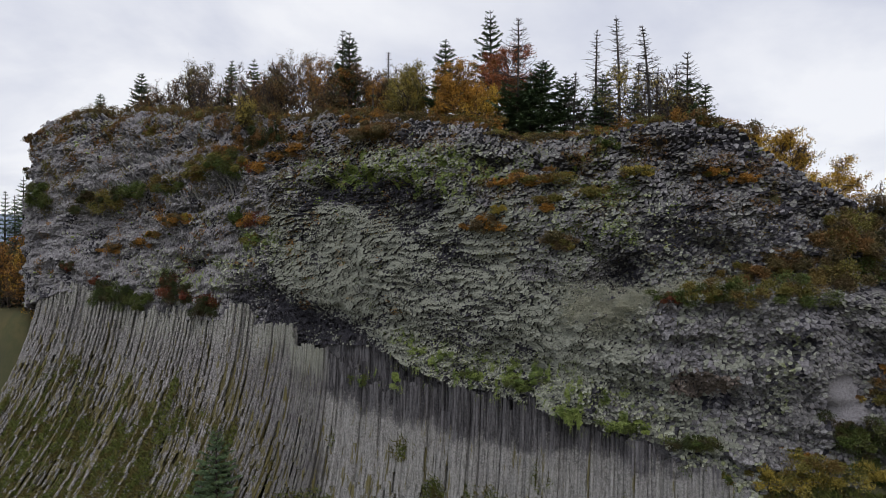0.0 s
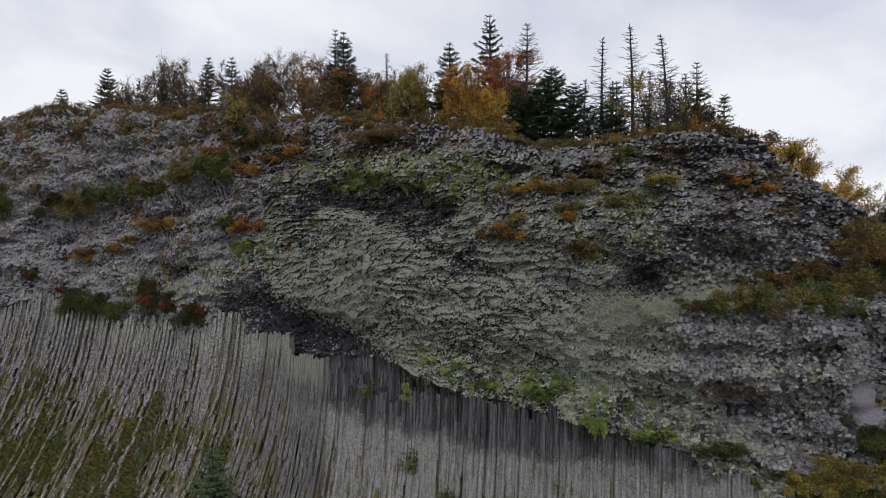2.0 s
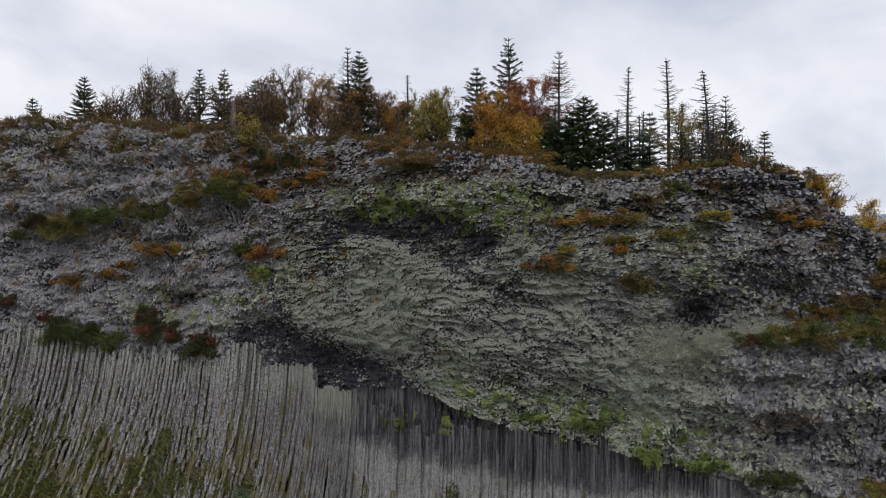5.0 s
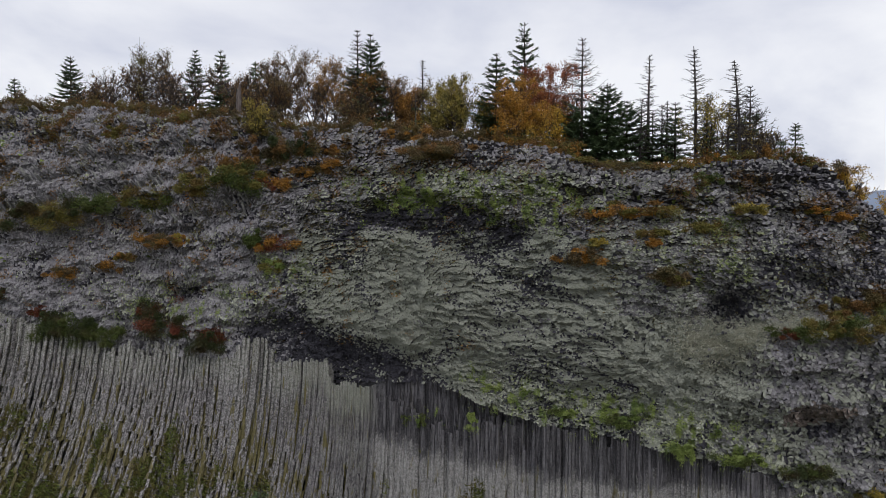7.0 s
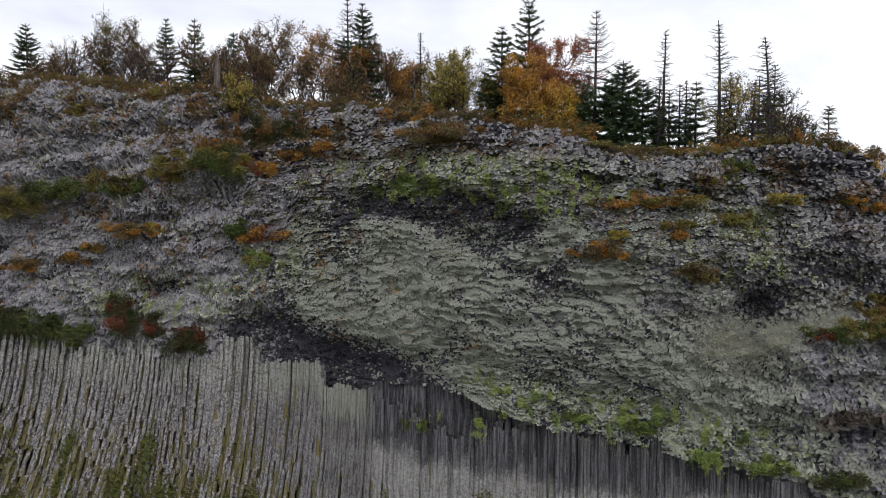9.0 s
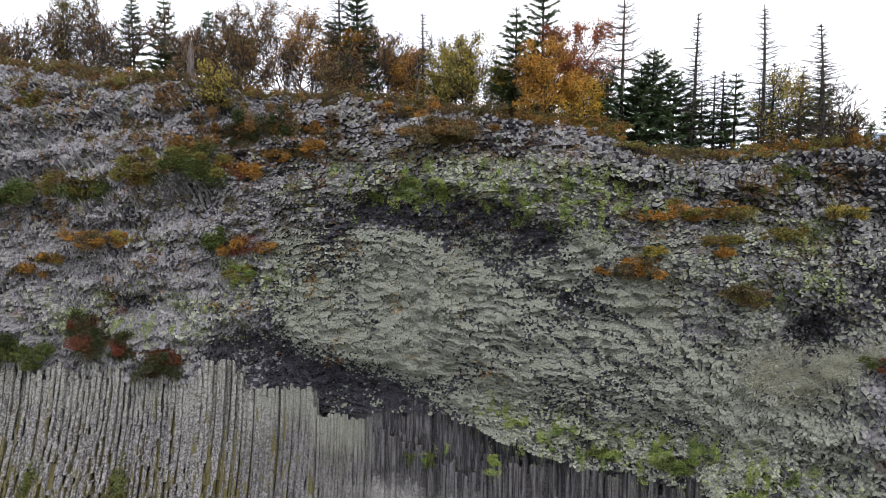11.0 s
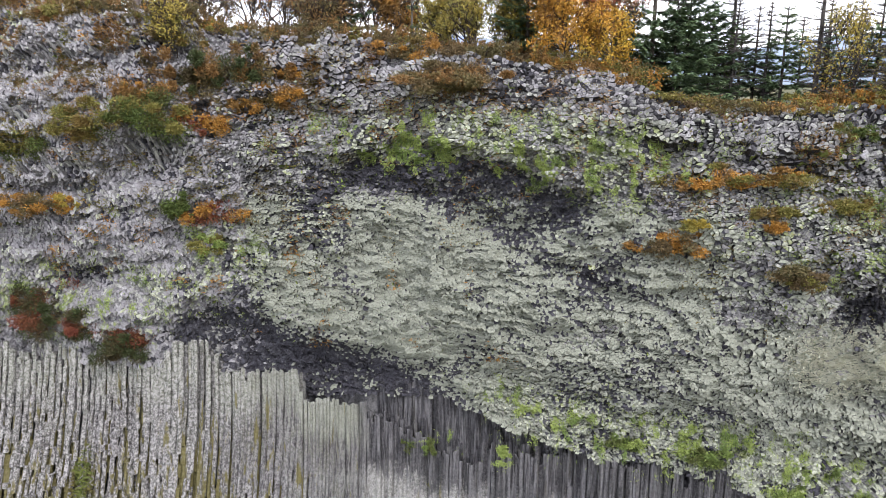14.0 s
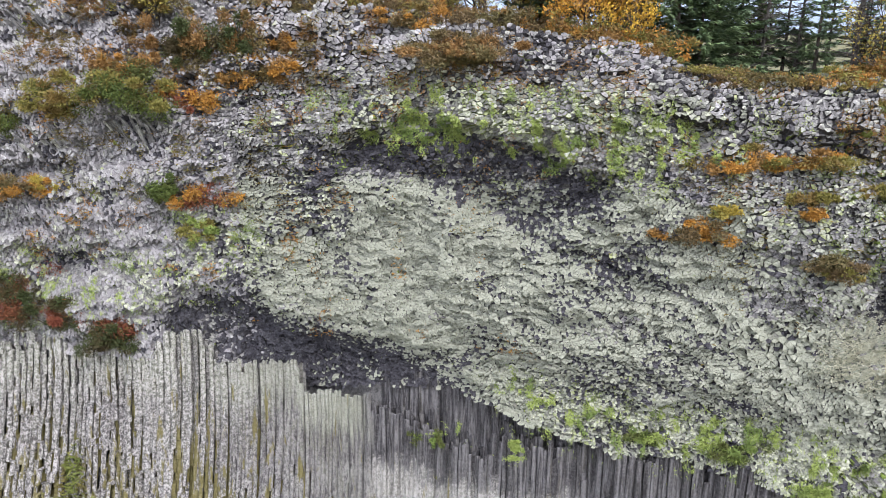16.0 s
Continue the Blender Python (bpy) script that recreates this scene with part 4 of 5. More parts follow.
def broadleaf(H, seed, colour, leaves, stems=1, size=0.16, name="broadleaf_tree", bark=None, slim=1.0):
    """A beech, birch or rowan with its foot at the origin; leaves: how many."""
    rnd = np.random.RandomState(seed)
    top = tagged(new(name), "", "tree")
    bark = bark or BARK_GREY
    twigs, tips, boughs, trunks = [], [], [], []
    for k in range(stems):
        out = np.array([rnd.randn(), rnd.randn(), 0.0]) * (0.20 if stems > 1 else 0.05)
        h = H * (0.97 if k == 0 else 0.72 + 0.22 * rnd.rand())
        p, r = bough(rnd, out * 1.2 + [0, 0, -0.4], out + [0, 0, 1.0], h, (0.011 * H + 0.012) * (1.0 if stems == 1 else 0.75), 8, 0.03)
        trunks.append((p, r * np.linspace(1, 0.35, 9)))
        many = 15 if stems == 1 else (11 if stems == 2 else 8)
        for b in range(many):
            q = 0.16 + 0.80 * (b + rnd.rand()) / many
            base, way = fork(rnd, p, q, 0.85 * slim, 0.70)
            L = h * 0.50 * (1.06 - 0.68 * q) * (0.7 + 0.5 * rnd.rand()) * (0.8 + 0.2 * slim)
            pb, rb = bough(rnd, base, way, L, 0.006 * H * (1.1 - 0.7 * q) + 0.006, 5, 0.10)
            boughs.append((pb, rb))
            tips += list(pb[2:])
            for c in range(6):
                base2, way2 = fork(rnd, pb, 0.2 + 0.78 * (c + rnd.rand()) / 6, 0.6, 0.8)
                pc, rc = bough(rnd, base2, way2, L * (0.36 + 0.24 * rnd.rand()), 0.020, 2, 0.10)
                twigs.append(tube(pc, rc, 3))
                tips += list(pc[1:])
                for e in range(6):
                    base3, way3 = fork(rnd, pc, 0.25 + 0.7 * rnd.rand(), 0.55, 0.8)
                    pe, re = bough(rnd, base3, way3, L * (0.16 + 0.13 * rnd.rand()), 0.015, 1, 0.08)
                    twigs.append(tube(pe, re, 3))
                    tips += list(pe[1:])
    scale = np.array([1, 1, H / max(q[2] for q in tips)])
    for p, r in trunks:
        part("trunk", mesh_of("trunk", *tube(p * scale, r, 6), [bark], smooth=True), top)
    for p, r in boughs:
        part("limb", mesh_of("limb", *tube(p * scale, r, 4), [bark]), top)
    v, f = gather(twigs)
    part("twig_work", mesh_of("twig_work", v * scale, f, [bark]), top, kind="stuff")
    if leaves:
        tips = np.array(tips) * scale
        # leaves hang on in clumps
        lively = tips[fbm(tips[:, 0] * 0.9 + seed, tips[:, 2] * 0.9, 2) > -0.30]
        lively = lively[lively[:, 2] < H * 0.94]
        base = lively[rnd.randint(0, len(lively), leaves)] + 0.13 * rnd.randn(leaves, 3)
        v, f = leaf_blades(base, rnd.randn(leaves, 3) + [0, 0, -0.3], rnd.randn(leaves, 3), size * (0.6 + 0.7 * rnd.rand(leaves)), size * (0.5 + 0.4 * rnd.rand(leaves)))
        part("foliage", mesh_of("foliage", v, f, [LEAVES[colour]]), top)
    return top


def mound(seed, colours, wide, high, deep, count=1500, size=0.13):
    """A low shrub, wide x high x deep, of leafy domes on stems. Local x along the face, y outwards."""
    rnd = np.random.RandomState(seed)
    top = new("shrub")
    stems = []
    lobes = rnd.randn(20, 3).clip(-1.8, 1.8) * [0.33 * wide, 0.20 * deep, 0.22 * high]
    girth = 0.28 + 0.75 * rnd.rand(20)
    for q in lobes:
        stems.append(tube([[0.4 * q[0], -0.3, 0.2 * q[2] - 0.3 * high], q * 0.6, q], [0.02, 0.012, 0.005], 3))
    v, f = gather(stems)
    part("stem_work", mesh_of("stem_work", v, f, [BARK_GREY]), top, kind="stuff")
    share = int(1.9 * count) // len(colours)
    order = rnd.permutation(20)
    for k, c in enumerate(colours):
        some = order[k::len(colours)]
        which = some[rnd.randint(0, len(some), share)]
        d = rnd.randn(share, 3)
        d /= np.linalg.norm(d, axis=1, keepdims=True)
        reach = np.array([0.20 * wide, 0.26 * deep, 0.25 * high]) * np.clip(0.80 + 0.26 * rnd.randn(share, 1), 0.2, 1.6)
        base = lobes[which] + girth[which][:, None] * d * reach
        v, f = leaf_blades(base, d + 0.7 * rnd.randn(share, 3) + [0, 0, 0.2], rnd.randn(share, 3), size * (0.5 + 0.8 * rnd.rand(share)), size * (0.4 + 0.45 * rnd.rand(share)))
        part("foliage", mesh_of("foliage", v, f, [LEAVES[c]]), top)
    return top


def stand(ob, s, n, z, turn=0.0, size=1.0):
    p = W(s, n, z)
    ob.matrix_basis = Matrix.Translation(Vector(p.tolist())) @ Matrix.Rotation(radians(turn), 4, "Z") @ Matrix.Scale(size, 4)
    return ob


def base_at(s, n):
    return float(ground_height(s, n)) - 0.05


# spruces: s, n, height of the tip, reach of the lowest boughs
for k, (s, n, tip, reach) in enumerate((
        (-39.2, -9, 39.6, 1.9), (-43.5, -7, 37.4, 1.3), (-27.5, -11, 39.8, 1.7), (-25.8, -12.5, 40.2, 1.8), (-21.4, -11, 38.5, 1.7),
        (-9.05, -7, 39.0, 2.3), (1.2, -5.8, 36.6, 2.2), (2.75, -11, 40.2, 2.9), (9.3, -6, 34.0, 3.2), (8.6, -5.4, 32.8, 2.5), (14.0, -6, 32.4, 1.5),
        (21.2, -3.2, 30.2, 0.9), (-4.6, -4, 33.6, 1.2), (10.7, -7.0, 32.8, 2.7), (16.1, -6, 31.4, 1.2), (-24.4, -10, 36.4, 1.5), (5.6, -9.5, 33.5, 2.2), (20.4, -3.5, 29.2, 0.4))):
    z = base_at(s, n)
    tree = spruce(tip - z, reach, 40 + k, clear=0.05 if reach > 1.4 else 0.08, density=1.25 if reach > 1.8 else (0.5 if reach < 1 else 1.0))
    tagged(stand(tree, s, n, z), "dark green spruce on the cliff top" if tip - z > 5 else "small slender young spruce on the cliff top", "tree", "spruces on the cliff top")
# dying spruces: bare tips over green boughs
for k, (s, n, tip, reach, bare) in enumerate(((-10.6, -8, 39.7, 2.0, 0.30), (7.5, -5.7, 37.2, 3.0, 0.45), (13.2, -8, 32.6, 1.5, 0.35))):
    z = base_at(s, n)
    tagged(stand(spruce(tip - z, reach, 80 + k, bare, density=1.25), s, n, z), "dying spruce with bare tip and green lower boughs", "tree", "dying spruces")
# dead spruces
for k, (s, n, tip, reach, lean) in enumerate(((12.3, -9.3, 36.6, 1.9, 0.1), (15.3, -5, 36.0, 1.9, -0.3), (17.8, -3, 34.4, 2.0, -0.5), (17.5, -6, 32.4, 1.2, 0.2), (13.5, -7, 32.7, 1.1, 0.1), (16.2, -6.5, 33.0, 0.9, 0.1), (-4.7, -6.5, 36.6, 0.6, 0.0), (11.6, -6.2, 32.8, 1.3, 0.2))):
    z = base_at(s, n)
    tagged(stand(spruce(tip - z, reach, 120 + k, 1.0, 0.12, lean), s, n, z), "dead grey spruce with bare crooked branches", "tree", "dead spruces")
# broadleaved trees: s, n, tip, leaves, stems
BROAD = (
    (-31.6, -10, 40.9, "olive", 1300, 3), (-33.3, -8, 38.6, "rust", 700, 3), (-29.6, -9, 39.0, "rust", 600, 2), (-14.6, -8, 39.0, "rust", 3000, 2), (-17.3, -8, 37.7, "rust", 1300, 4),
    (-12.4, -7, 38.0, "orange", 1500, 2), (-7.2, -6, 36.4, "rust", 1500, 3), (-4.9, -6, 35.0, "orange", 2300, 2), (-1.5, -5.6, 35.4, "gold", 6000, 5), (0.4, -6.4, 34.2, "gold", 3000, 4), (3.5, -5.0, 34.7, "amber", 2600, 2),
    (5.5, -7.6, 36.5, "russet", 3600, 2), (4.8, -4.5, 32.5, "yellow", 1300, 2), (16.7, -5, 32.7, "gold", 2200, 3), (-34.0, -6, 36.4, "rust", 900, 3), (23.8, -7.0, 28.3, "yellow", 2000, 4),
    (27.6, -8, 26.2, "yellow", 2200, 4), (25.6, -8.5, 27.9, "yellow", 2200, 4), (-9.0, -5, 34.6, "rust", 1300, 4), (-2.6, -7, 34.3, "gold", 2600, 3), (-15.6, -6.5, 35.8, "rust", 2200, 4), (19.6, -4.4, 30.2, "olive", 500, 3),
    (-20.0, -8, 36.6, "rust", 1100, 3), (11.4, -8.6, 32.4, "green", 700, 2), (-36.5, -7, 37.0, "olive", 300, 3), (-41.5, -6, 36.3, "rust", 250, 3), (18.7, -3.4, 31.8, "rust", 90, 2), (30.2, -9, 24.3, "rust", 120, 4))
for k, (s, n, tip, colour, leaves, stems) in enumerate(BROAD):
    z = base_at(s, n)
    tree = broadleaf(tip - z, 200 + k, colour, int(leaves * (3.8 if colour in ("orange", "yellow", "russet", "amber") else 2.0)), stems, 0.12)
    words = {"olive": "olive-brown leaves", "rust": "sparse rust-brown leaves", "orange": "bright orange leaves", "russet": "fiery red-brown leaves", "amber": "glowing amber leaves", "yellow": "golden yellow leaves", "green": "fading green leaves", "gold": "yellow-olive leaves"}[colour]
    tagged(stand(tree, s, n, z, turn=37 * k), ("nearly bare grey tree with a few brown leaves" if leaves < 400 else "autumn tree with " + words + " on the cliff top"), "tree", "autumn trees")

# a broken dead stump on the crest
snag = tagged(new("snag"), "broken pale dead tree stump on the crest", "stump")
part("trunk", mesh_of("trunk", *tube([[0, 0, -0.5], [0.02, 0, 1.2], [0.05, 0.02, 2.3], [0.12, 0.02, 3.0]], [0.24, 0.21, 0.19, 0.05], 7), [barky("weathered_wood", (0.08, 0.065, 0.06), (0.19, 0.16, 0.15))]), snag)
part("splinter", mesh_of("splinter", *tube([[-0.08, 0, 2.0], [-0.12, 0.02, 2.7]], [0.09, 0.02], 4), [BARK_DEAD]), snag, "torn splinter")
stand(snag, -18.9, -3.6, base_at(-18.9, -3.6))
# thin woods that close the gaps behind: a few trees, and copies of them turned and scaled
for k in range(4):
    first_s, first_n = (-37.5, -22.5, -6.4, 0.6)[k], -10.5
    tall = 4.6 + 0.4 * k
    tree = broadleaf(tall, 260 + k, "rust", (500, 1500, 900, 2200)[k], 3, 0.12)
    words = "slender autumn tree with sparse rust-brown leaves behind the crest"
    tagged(stand(tree, first_s, first_n, base_at(first_s, first_n)), words, "tree", "thin woods behind the crest")
    for j in range(4):
        s, n = -40 + 47 * (j * 4 + k + random.random()) / 16, -6.5 - 6.5 * random.random()
        size = (0.8 + 0.4 * random.random()) * (0.75 if s > -4 else 1.0)
        copy_thing(tree, Matrix.Translation(Vector(W(s, n, base_at(s, n)).tolist())) @ Matrix.Rotation(6.28 * random.random(), 4, "Z") @ Matrix.Scale(size, 4))
for k in range(3):
    first_s, first_n = (6.9, 12.6, 18.4)[k], -8.5
    tree = spruce(4.4 + 0.5 * k, 1.1 + 0.2 * k, 280 + k, bare=(0.0, 0.12, 0.3)[k], clear=0.1)
    tagged(stand(tree, first_s, first_n, base_at(first_s, first_n)), "thin young spruce in the woods behind the crest", "tree", "young spruces behind the crest")
    for j in range(2):
        s, n = 5 + 15 * (j * 3 + k + random.random()) / 6, -6 - 7 * random.random()
        copy_thing(tree, Matrix.Translation(Vector(W(s, n, base_at(s, n)).tolist())) @ Matrix.Rotation(6.28 * random.random(), 4, "Z") @ Matrix.Scale(0.75 + 0.4 * random.random(), 4))

# shrubs on the face: s, z, wide, high, colours
FACE_SHRUBS = (
    (-18.2, 27.2, 4.6, 1.9, "green olive"), (-17.4, 28.2, 1.9, 1.2, "orange rust"), (-14.7, 26.9, 2.0, 1.0, "orange red"), (-10.9, 28.1, 2.6, 0.9, "orange rust"), (-12.6, 27.7, 1.6, 0.7, "orange"),
    (-25.3, 25.8, 3.4, 1.4, "olive green"), (-30.1, 25.4, 3.4, 1.5, "green"), (-24.0, 22.7, 2.9, 1.0, "rust brown orange"), (-16.1, 22.8, 1.3, 1.3, "green"), (-14.1, 22.4, 2.6, 1.0, "red orange"),
    (-29.4, 20.6, 1.8, 0.9, "orange brown"), (-27.6, 21.4, 1.2, 0.6, "orange olive"), (-25.6, 16.9, 3.0, 2.3, "red dark"), (-22.6, 15.8, 4.8, 1.9, "dark red"))
MORE_SHRUBS = (
    (-20.1, 15.0, 2.8, 1.5, "dark"), (-30.0, 15.2, 3.2, 1.7, "green"), (-33.6, 15.9, 4.8, 2.2, "green dark"), (10.6, 24.7, 4.6, 0.9, "orange olive"), (7.6, 21.6, 2.3, 1.0, "brown orange"),
    (13.1, 20.6, 1.5, 0.7, "brown"), (12.3, 23.2, 1.3, 0.6, "olive"), (15.2, 23.6, 1.7, 0.6, "olive"), (-2.5, 29.0, 4.4, 1.6, "rust brown"), (-14.8, 29.3, 2.2, 1.8, "dark rust"),
    (-10.4, 29.2, 1.8, 0.8, "orange rust"), (-16.0, 31.0, 2.4, 1.0, "olive brown"), (-23.7, 32.3, 2.8, 1.0, "olive rust"), (-30.0, 31.4, 2.4, 0.9, "rust olive"), (-33.3, 20.1, 2.2, 0.8, "orange brown"), (-39.6, 18.3, 1.6, 0.8, "red dark"),
    (-35.9, 16.9, 1.4, 0.8, "red"), (-3.3, 28.8, 3.4, 0.9, "rust brown"), (-4.8, 30.2, 2.2, 0.8, "orange brown"), (-12.3, 29.6, 2.0, 1.6, "rust dark"), (-20.8, 26.4, 2.0, 0.9, "olive"), (-22.2, 22.7, 1.6, 0.7, "orange gold"), (13.6, 20.3, 1.3, 0.6, "brown olive"),
    (9.0, 24.4, 1.2, 0.4, "orange"), (8.9, 22.6, 0.8, 0.4, "gold"), (12.2, 22.6, 0.8, 0.4, "orange"), (17.6, 24.6, 1.6, 0.5, "olive gold"), (15.6, 26.6, 1.2, 0.6, "olive green"), (21.8, 24.6, 1.3, 0.5, "orange olive"), (23.6, 24.2, 1.2, 0.5, "orange"),
    (-49.8, 30.4, 1.8, 1.0, "brown dark"), (-51.6, 28.6, 1.6, 1.1, "dark brown"), (-53.0, 26.2, 1.6, 1.0, "brown dark"), (-47.6, 31.8, 2.0, 0.9, "brown rust"), (-44.4, 25.4, 3.0, 2.2, "green"), (-34.8, 24.5, 5.5, 2.2, "olive dark"), (28.4, 20.6, 3.2, 2.2, "olive brown"))
EAST_SHRUBS = (
    (-3.9, 9.8, 1.3, 0.8, "lime green"), (0.6, 10.7, 0.5, 0.6, "lime"), (6.6, 11.4, 1.4, 0.7, "lime green"), (10.6, 11.3, 2.4, 0.7, "lime green"), (14.0, 9.7, 0.9, 0.9, "lime"), (17.2, 9.4, 2.2, 0.7, "lime green"), (-14.4, 20.8, 1.5, 0.8, "lime olive"),
    (20.3, 17.2, 2.2, 0.7, "green red"), (21.9, 17.6, 2.6, 1.2, "green olive"), (23.6, 18.4, 3.2, 1.7, "olive rust"), (24.2, 17.4, 2.8, 1.2, "green olive"), (25.8, 19.2, 3.0, 1.6, "brown rust"),
    (26.2, 17.6, 3.0, 1.6, "green olive"), (27.9, 20.4, 3.0, 1.9, "brown rust"), (28.0, 18.4, 2.8, 1.8, "olive brown"), (29.7, 20.6, 3.0, 2.0, "dark olive"), (29.4, 18.9, 2.4, 1.6, "green brown"), (28.7, 22.0, 2.2, 1.2, "brown olive"),
    (30.6, 22.3, 2.2, 1.6, "dark brown"), (25.6, 7.4, 2.4, 1.2, "olive gold"), (27.6, 7.9, 3.0, 1.4, "gold olive"), (29.8, 8.0, 3.2, 1.8, "gold green"), (29.4, 10.0, 3.0, 1.5, "dark green"), (31.0, 9.6, 2.6, 1.6, "green dark"),
    (21.3, 8.8, 2.2, 0.9, "dark green"), (20.5, 7.0, 1.4, 1.2, "green"), (22.6, 6.8, 1.6, 1.0, "green olive"), (31.6, 13.0, 2.0, 1.2, "rust orange"), (30.4, 11.8, 1.6, 0.7, "gold rust"), (26.4, 8.6, 1.6, 0.6, "orange olive"))
for k, (s, z, wide, high, colours) in enumerate(FACE_SHRUBS + MORE_SHRUBS + EAST_SHRUBS):
    tones = colours.split()
    ob = mound(300 + k, tones, 1.1 * wide, 1.2 * high, min(1.7, 0.6 * wide), int(600 + 800 * wide * high), 0.115)
    p = W(s, float(face(s, z)) + 0.32, z)
    ob.matrix_basis = Matrix.Translation(Vector(p.tolist())) @ Matrix.Rotation(radians(-29.3), 4, "Z") @ Matrix.Rotation(radians(180), 4, "Z")
    tagged(ob, "low autumn shrub with " + " and ".join(tones[:2]) + " leaves on the rock", "shrub", "shrubs on the rock face")

# low shrubs and heath along the crest
TONES = ("rust brown", "brown", "brown olive", "rust brown", "orange olive brown", "brown", "olive rust")
for k in range(136):
    s = -46 + 69 * (k + 0.5) / 136 + 0.4 * random.random()
    n = float(face(s, float(crest(s)))) - 0.1 - 1.8 * random.random()
    tones = TONES[k * 5 % 7].split()
    if 2 < s < 6.5 or 14 < s < 19:
        tones = ["orange", "olive"]
    low = 0.35 if 6.6 < s < 13.8 else (1.15 if 14 < s < 19 else (0.7 if s > 13 else 1.0))
    ob = mound(400 + k, tones, 1.8 + 1.5 * random.random(), (0.9 + 0.9 * random.random()) * low, 1.5, 900, 0.115)
    z = max(base_at(s, n), float(crest(s)) - 0.3)
    p = W(s, n, z + 0.35)
    ob.matrix_basis = Matrix.Translation(Vector(p.tolist())) @ Matrix.Rotation(radians(150), 4, "Z")
    tagged(ob, "low heath shrub with " + " and ".join(tones[:2]) + " leaves on the crest", "shrub", "heath along the crest")
sapling = broadleaf(3.0, 31, "gold", 2200, 3, 0.13)
tagged(stand(sapling, -16.4, float(face(-16.4, 30.5)) + 0.2, 30.3), "yellow-green sapling on the upper rock", "tree")
low_spruce = spruce(8.4, 3.3, 77, clear=0.04, density=1.3)
tagged(stand(low_spruce, -13.0, 4.6, base_at(-13.0, 4.6)), "young green spruce at the foot of the columns", "tree")


# ---- grass and moss on the rock, each one mesh of countless blades ----
def tufts(name, label, colour, s, n, z, length, lift, seed, parent_kind="stuff"):
    rnd = np.random.RandomState(seed)
    m = len(s)
    way = W(0.9 * rnd.randn(m), 0.5 + 0.5 * rnd.rand(m), lift + 0.5 * rnd.randn(m)) - W(0, 0, 0)
    v, f = leaf_blades(W(s, n, z), way, rnd.randn(m, 3), length * (0.5 + 0.8 * rnd.rand(m)), length * (0.22 + 0.2 * rnd.rand(m)))
    tagged(new(name, mesh_of(name, v, f, [LEAVES[colour]])), label, "plants", kind=parent_kind)


def scatter(count, s0, s1, z0, z1, chance, seed):
    """Random places on the face, kept by chance(s, z)."""
    rnd = np.random.RandomState(seed)
    s, z = s0 + (s1 - s0) * rnd.rand(count), z0 + (z1 - z0) * rnd.rand(count)
    keep = rnd.rand(count) < chance(s, z)
    return s[keep], z[keep]


def skin(s, z):
    """The outer side of the blocks."""
    return face(s, z) + 0.30 * fbm(s * 1.6 + 60, z * 2.2, 2) + 0.16


def patchy(s, z, k, lo, hi):
    return step(fbm(s * 0.8 + k, z * 0.8, 4), lo, hi)


# lime moss hanging under the brow and along the lower edge of the blocks
s, z = scatter(1700000, -32, 18, 8, 28.5, lambda s, z: step(fbm(s * 2.6 + 11, z * 1.5, 4), 0.04, 0.36) * (2.3 * bump(s, z, -3.0, 26.1, 4.5, 1.0) + 2.3 * bump(s, z, 4.0, 25.2, 4.0, 1.1) + 1.5 * np.exp(-((z - stones_end(s) - 0.9) / 0.9) ** 2) * step(s, -2, 3) + 3.0 * bump(s, z, -2.9, 10.2, 0.7, 0.5) + bump(s, z, 0.5, 10.4, 0.4, 0.5) + 3.0 * bump(s, z, 10.4, 11.6, 2.6, 0.8) + 2.0 * bump(s, z, 14.3, 9.4, 0.4, 0.5) + 0.8 * bump(s, z, -14, 20.6, 1.8, 1.0) + 0.45 * bump(s, z, -22, 17.6, 6, 1.5) + 0.35 * bump(s, z, 16, 23, 3.5, 3.0)), 1)
tufts("hanging_moss", "lime green moss tufts hanging from the rock", "lime", s, skin(s, z) + 0.01, z, 0.115, -0.7, 2)
# small plants in the cracks of the upper face
s, z = scatter(700000, -48, 29, 16, 34, lambda s, z: patchy(s, z, 23, 0.0, 0.34) * step(z, crest(s) - 7, crest(s) - 1.5) * (z < crest(s)) * (0.45 + 0.55 * step(s, 0, -12)) * (1 - bump(s, z, 0.5, 26.0, 8.0, 2.2)), 3)
tufts("crack_plants", "small brown and rust plants in rock cracks", "rust", s, skin(s, z), z, 0.17, 0.2, 4)
s, z = scatter(260000, -45, 29, 15, 33, lambda s, z: patchy(s, z, 57, 0.08, 0.40) * step(z, crest(s) - 13, crest(s) - 6) * (z < crest(s) - 0.5) * (0.25 + 0.75 * step(s, -8, -15)) * (1 - bump(s, z, 0.5, 26.0, 8.0, 2.2)), 5)
tufts("crack_grass", "olive grass tufts in rock cracks", "olive", s, skin(s, z), z, 0.17, 0.3, 6)
s, z = scatter(120000, -45, 2, 15, 32, lambda s, z: (1 - 0.6 * step(s, -12, -4)) * patchy(s, z, 91, 0.22, 0.5) * (z < crest(s) - 0.5) * (z > column_top(s) + 1), 7)
tufts("crack_bilberry", "orange bilberry tufts in rock cracks", "orange", s, skin(s, z), z, 0.16, 0.3, 8)
# dry grass in the eastern hollow
s, z = scatter(90000, 13, 23, 14.5, 19, lambda s, z: bump(s, z, 15.6, 16.4, 1.7, 1.0) + 0.9 * np.exp(-((z - 16.7 - 0.22 * (s - 16)) / 0.4) ** 2) * step(s, 16, 17) * step(s, 22.5, 21), 9)
tufts("dry_grass", "pale dry grass in a rock hollow", "pale", s, skin(s, z), z, 0.13, 0.7, 10)
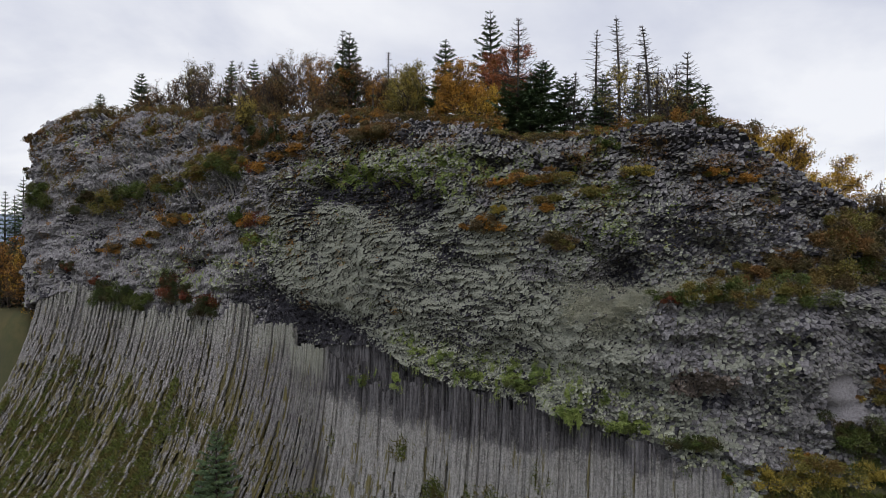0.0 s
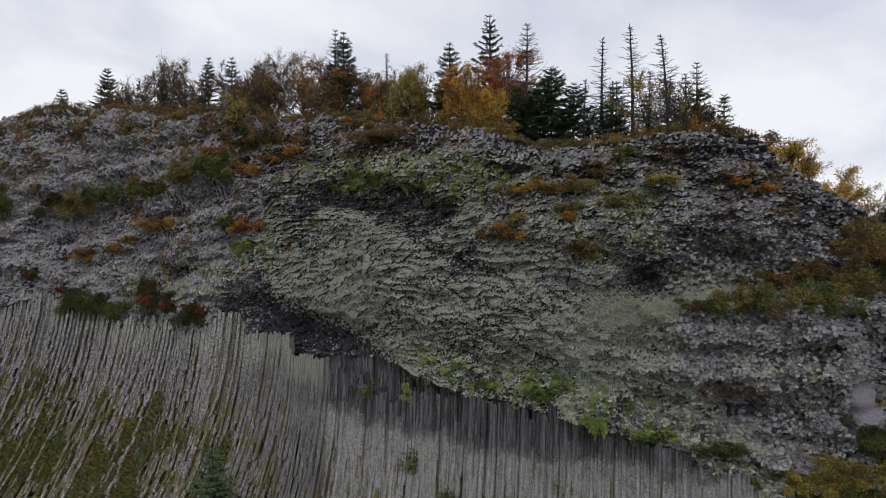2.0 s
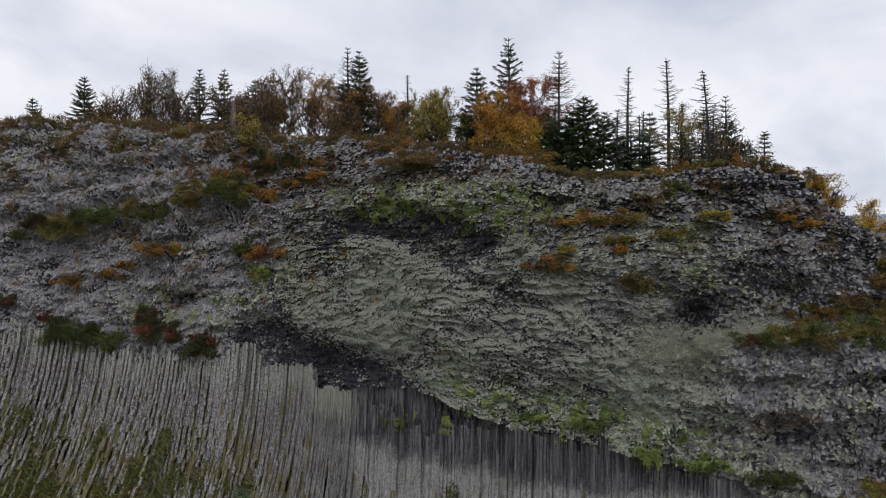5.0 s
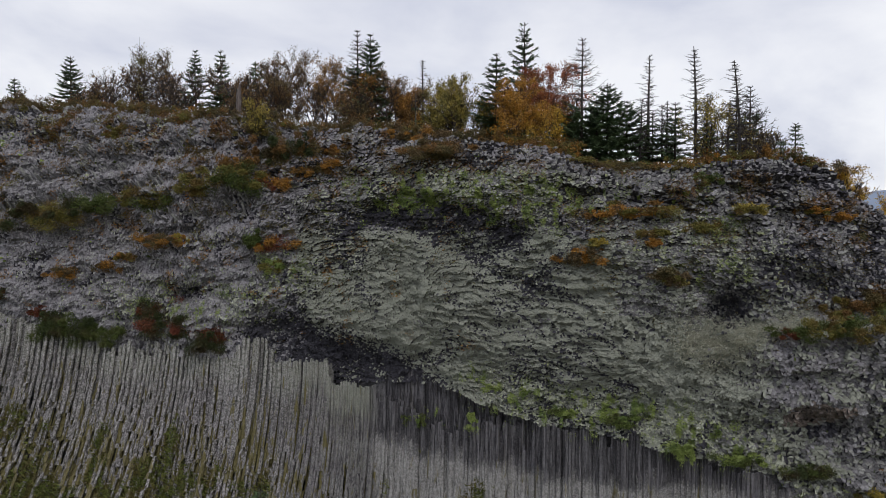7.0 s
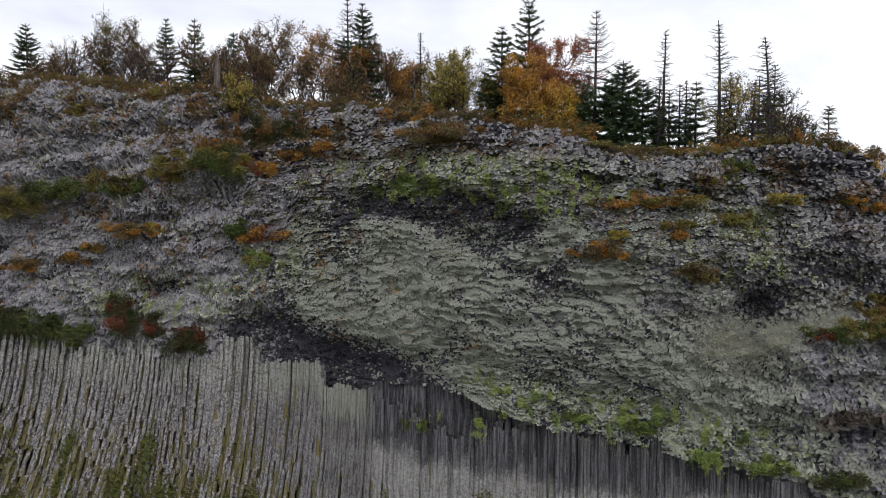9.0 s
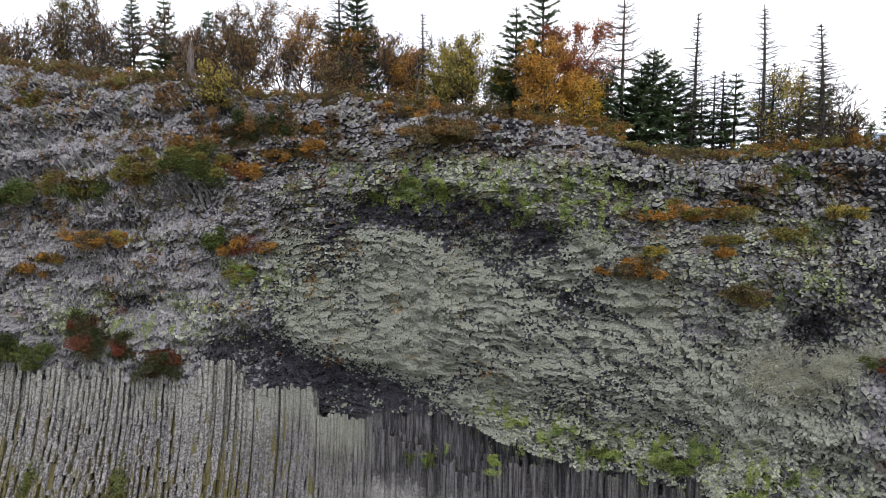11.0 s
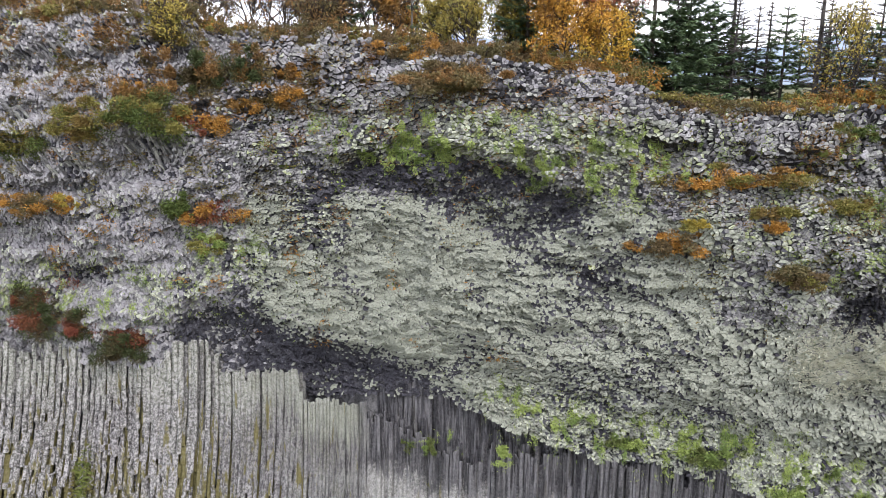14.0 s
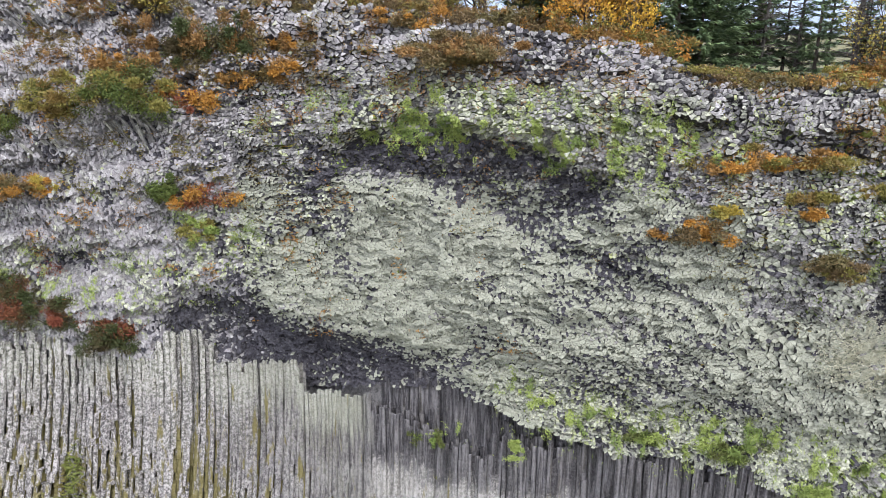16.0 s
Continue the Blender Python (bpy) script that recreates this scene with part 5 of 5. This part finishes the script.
# grass that creeps up between the columns
s, z = scatter(190000, -48, 20, -3, 10, lambda s, z: step(fbm(s * 0.5 + 5, z * 0.35, 4) - 0.075 * (z - foot(s) - 3.4 - 4.4 * step(s, -12, -26)), -0.05, 0.40) * step(s, 19, 10), 11)
drop = np.maximum(0, column_top(s) - z)
tufts("slope_grass", "olive green grass between the feet of the columns", "grass", s, column_front(s) + sweep(s, drop) + 0.22, z, 0.32, 0.7, 12)
rnd = np.random.RandomState(13)
s, n = np.append(-50 + 84 * rnd.rand(42000), 18 + 17 * rnd.rand(26000)), np.append(0.5 + 13 * rnd.rand(42000) ** 1.5, -0.5 + 9 * rnd.rand(26000))
tufts("foot_grass", "rough autumn grass below the cliff", "grass", s, n, ground_height(s, n) - 0.03, 0.38, 1.2, 14)
# woods beyond the western end
for k, (s, n, tall) in enumerate(((-73.2, -13, 16), (-70.4, -14, 13), (-76, -12, 14), (-68.4, -15, 11))):
    tagged(stand(spruce(tall, 2.6, 540 + k), s, n, base_at(s, n)), "tall dark spruce on the slope beyond the cliff", "tree", "spruces beyond the cliff")
for k in range(12):
    s, n = -61 - 1.9 * k - random.random(), -14 - 7 * random.random()
    tagged(stand(spruce(9 + 5 * random.random(), 2.2, 500 + k), s, n, base_at(s, n)), "dark spruce on the slope beyond the cliff", "tree", "spruces beyond the cliff")
for k in range(14):
    s, n = -58.5 - 1.3 * k - random.random(), -8 - 6 * random.random()
    tone = ("yellow", "rust", "orange", "olive")[k % 4]
    tagged(stand(broadleaf(7 + 4 * random.random(), 520 + k, tone, 3200, 3, 0.2), s, n, base_at(s, n)), tone + " autumn tree on the slope beyond the cliff", "tree", "autumn trees beyond the cliff")


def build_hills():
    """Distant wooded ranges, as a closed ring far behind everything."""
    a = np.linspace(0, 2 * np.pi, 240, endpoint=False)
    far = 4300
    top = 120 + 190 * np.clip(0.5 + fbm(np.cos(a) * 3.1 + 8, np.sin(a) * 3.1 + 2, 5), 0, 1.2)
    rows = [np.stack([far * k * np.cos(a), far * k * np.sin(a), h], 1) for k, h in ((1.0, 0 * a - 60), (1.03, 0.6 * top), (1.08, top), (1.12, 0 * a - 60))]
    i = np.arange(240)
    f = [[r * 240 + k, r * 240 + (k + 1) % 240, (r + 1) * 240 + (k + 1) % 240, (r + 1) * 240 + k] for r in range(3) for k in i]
    n = Nodes("distant_woods_hazed", 1.0)
    # blue-grey is the haze of distance, painted into the woods' base colour
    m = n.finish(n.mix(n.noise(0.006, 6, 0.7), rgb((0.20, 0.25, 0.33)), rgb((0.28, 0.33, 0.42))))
    tagged(new("backdrop", mesh_of("backdrop", np.concatenate(rows), f, [m], smooth=True)), "distant wooded hills with blue-grey haze in their colour", "backdrop", kind="structure")


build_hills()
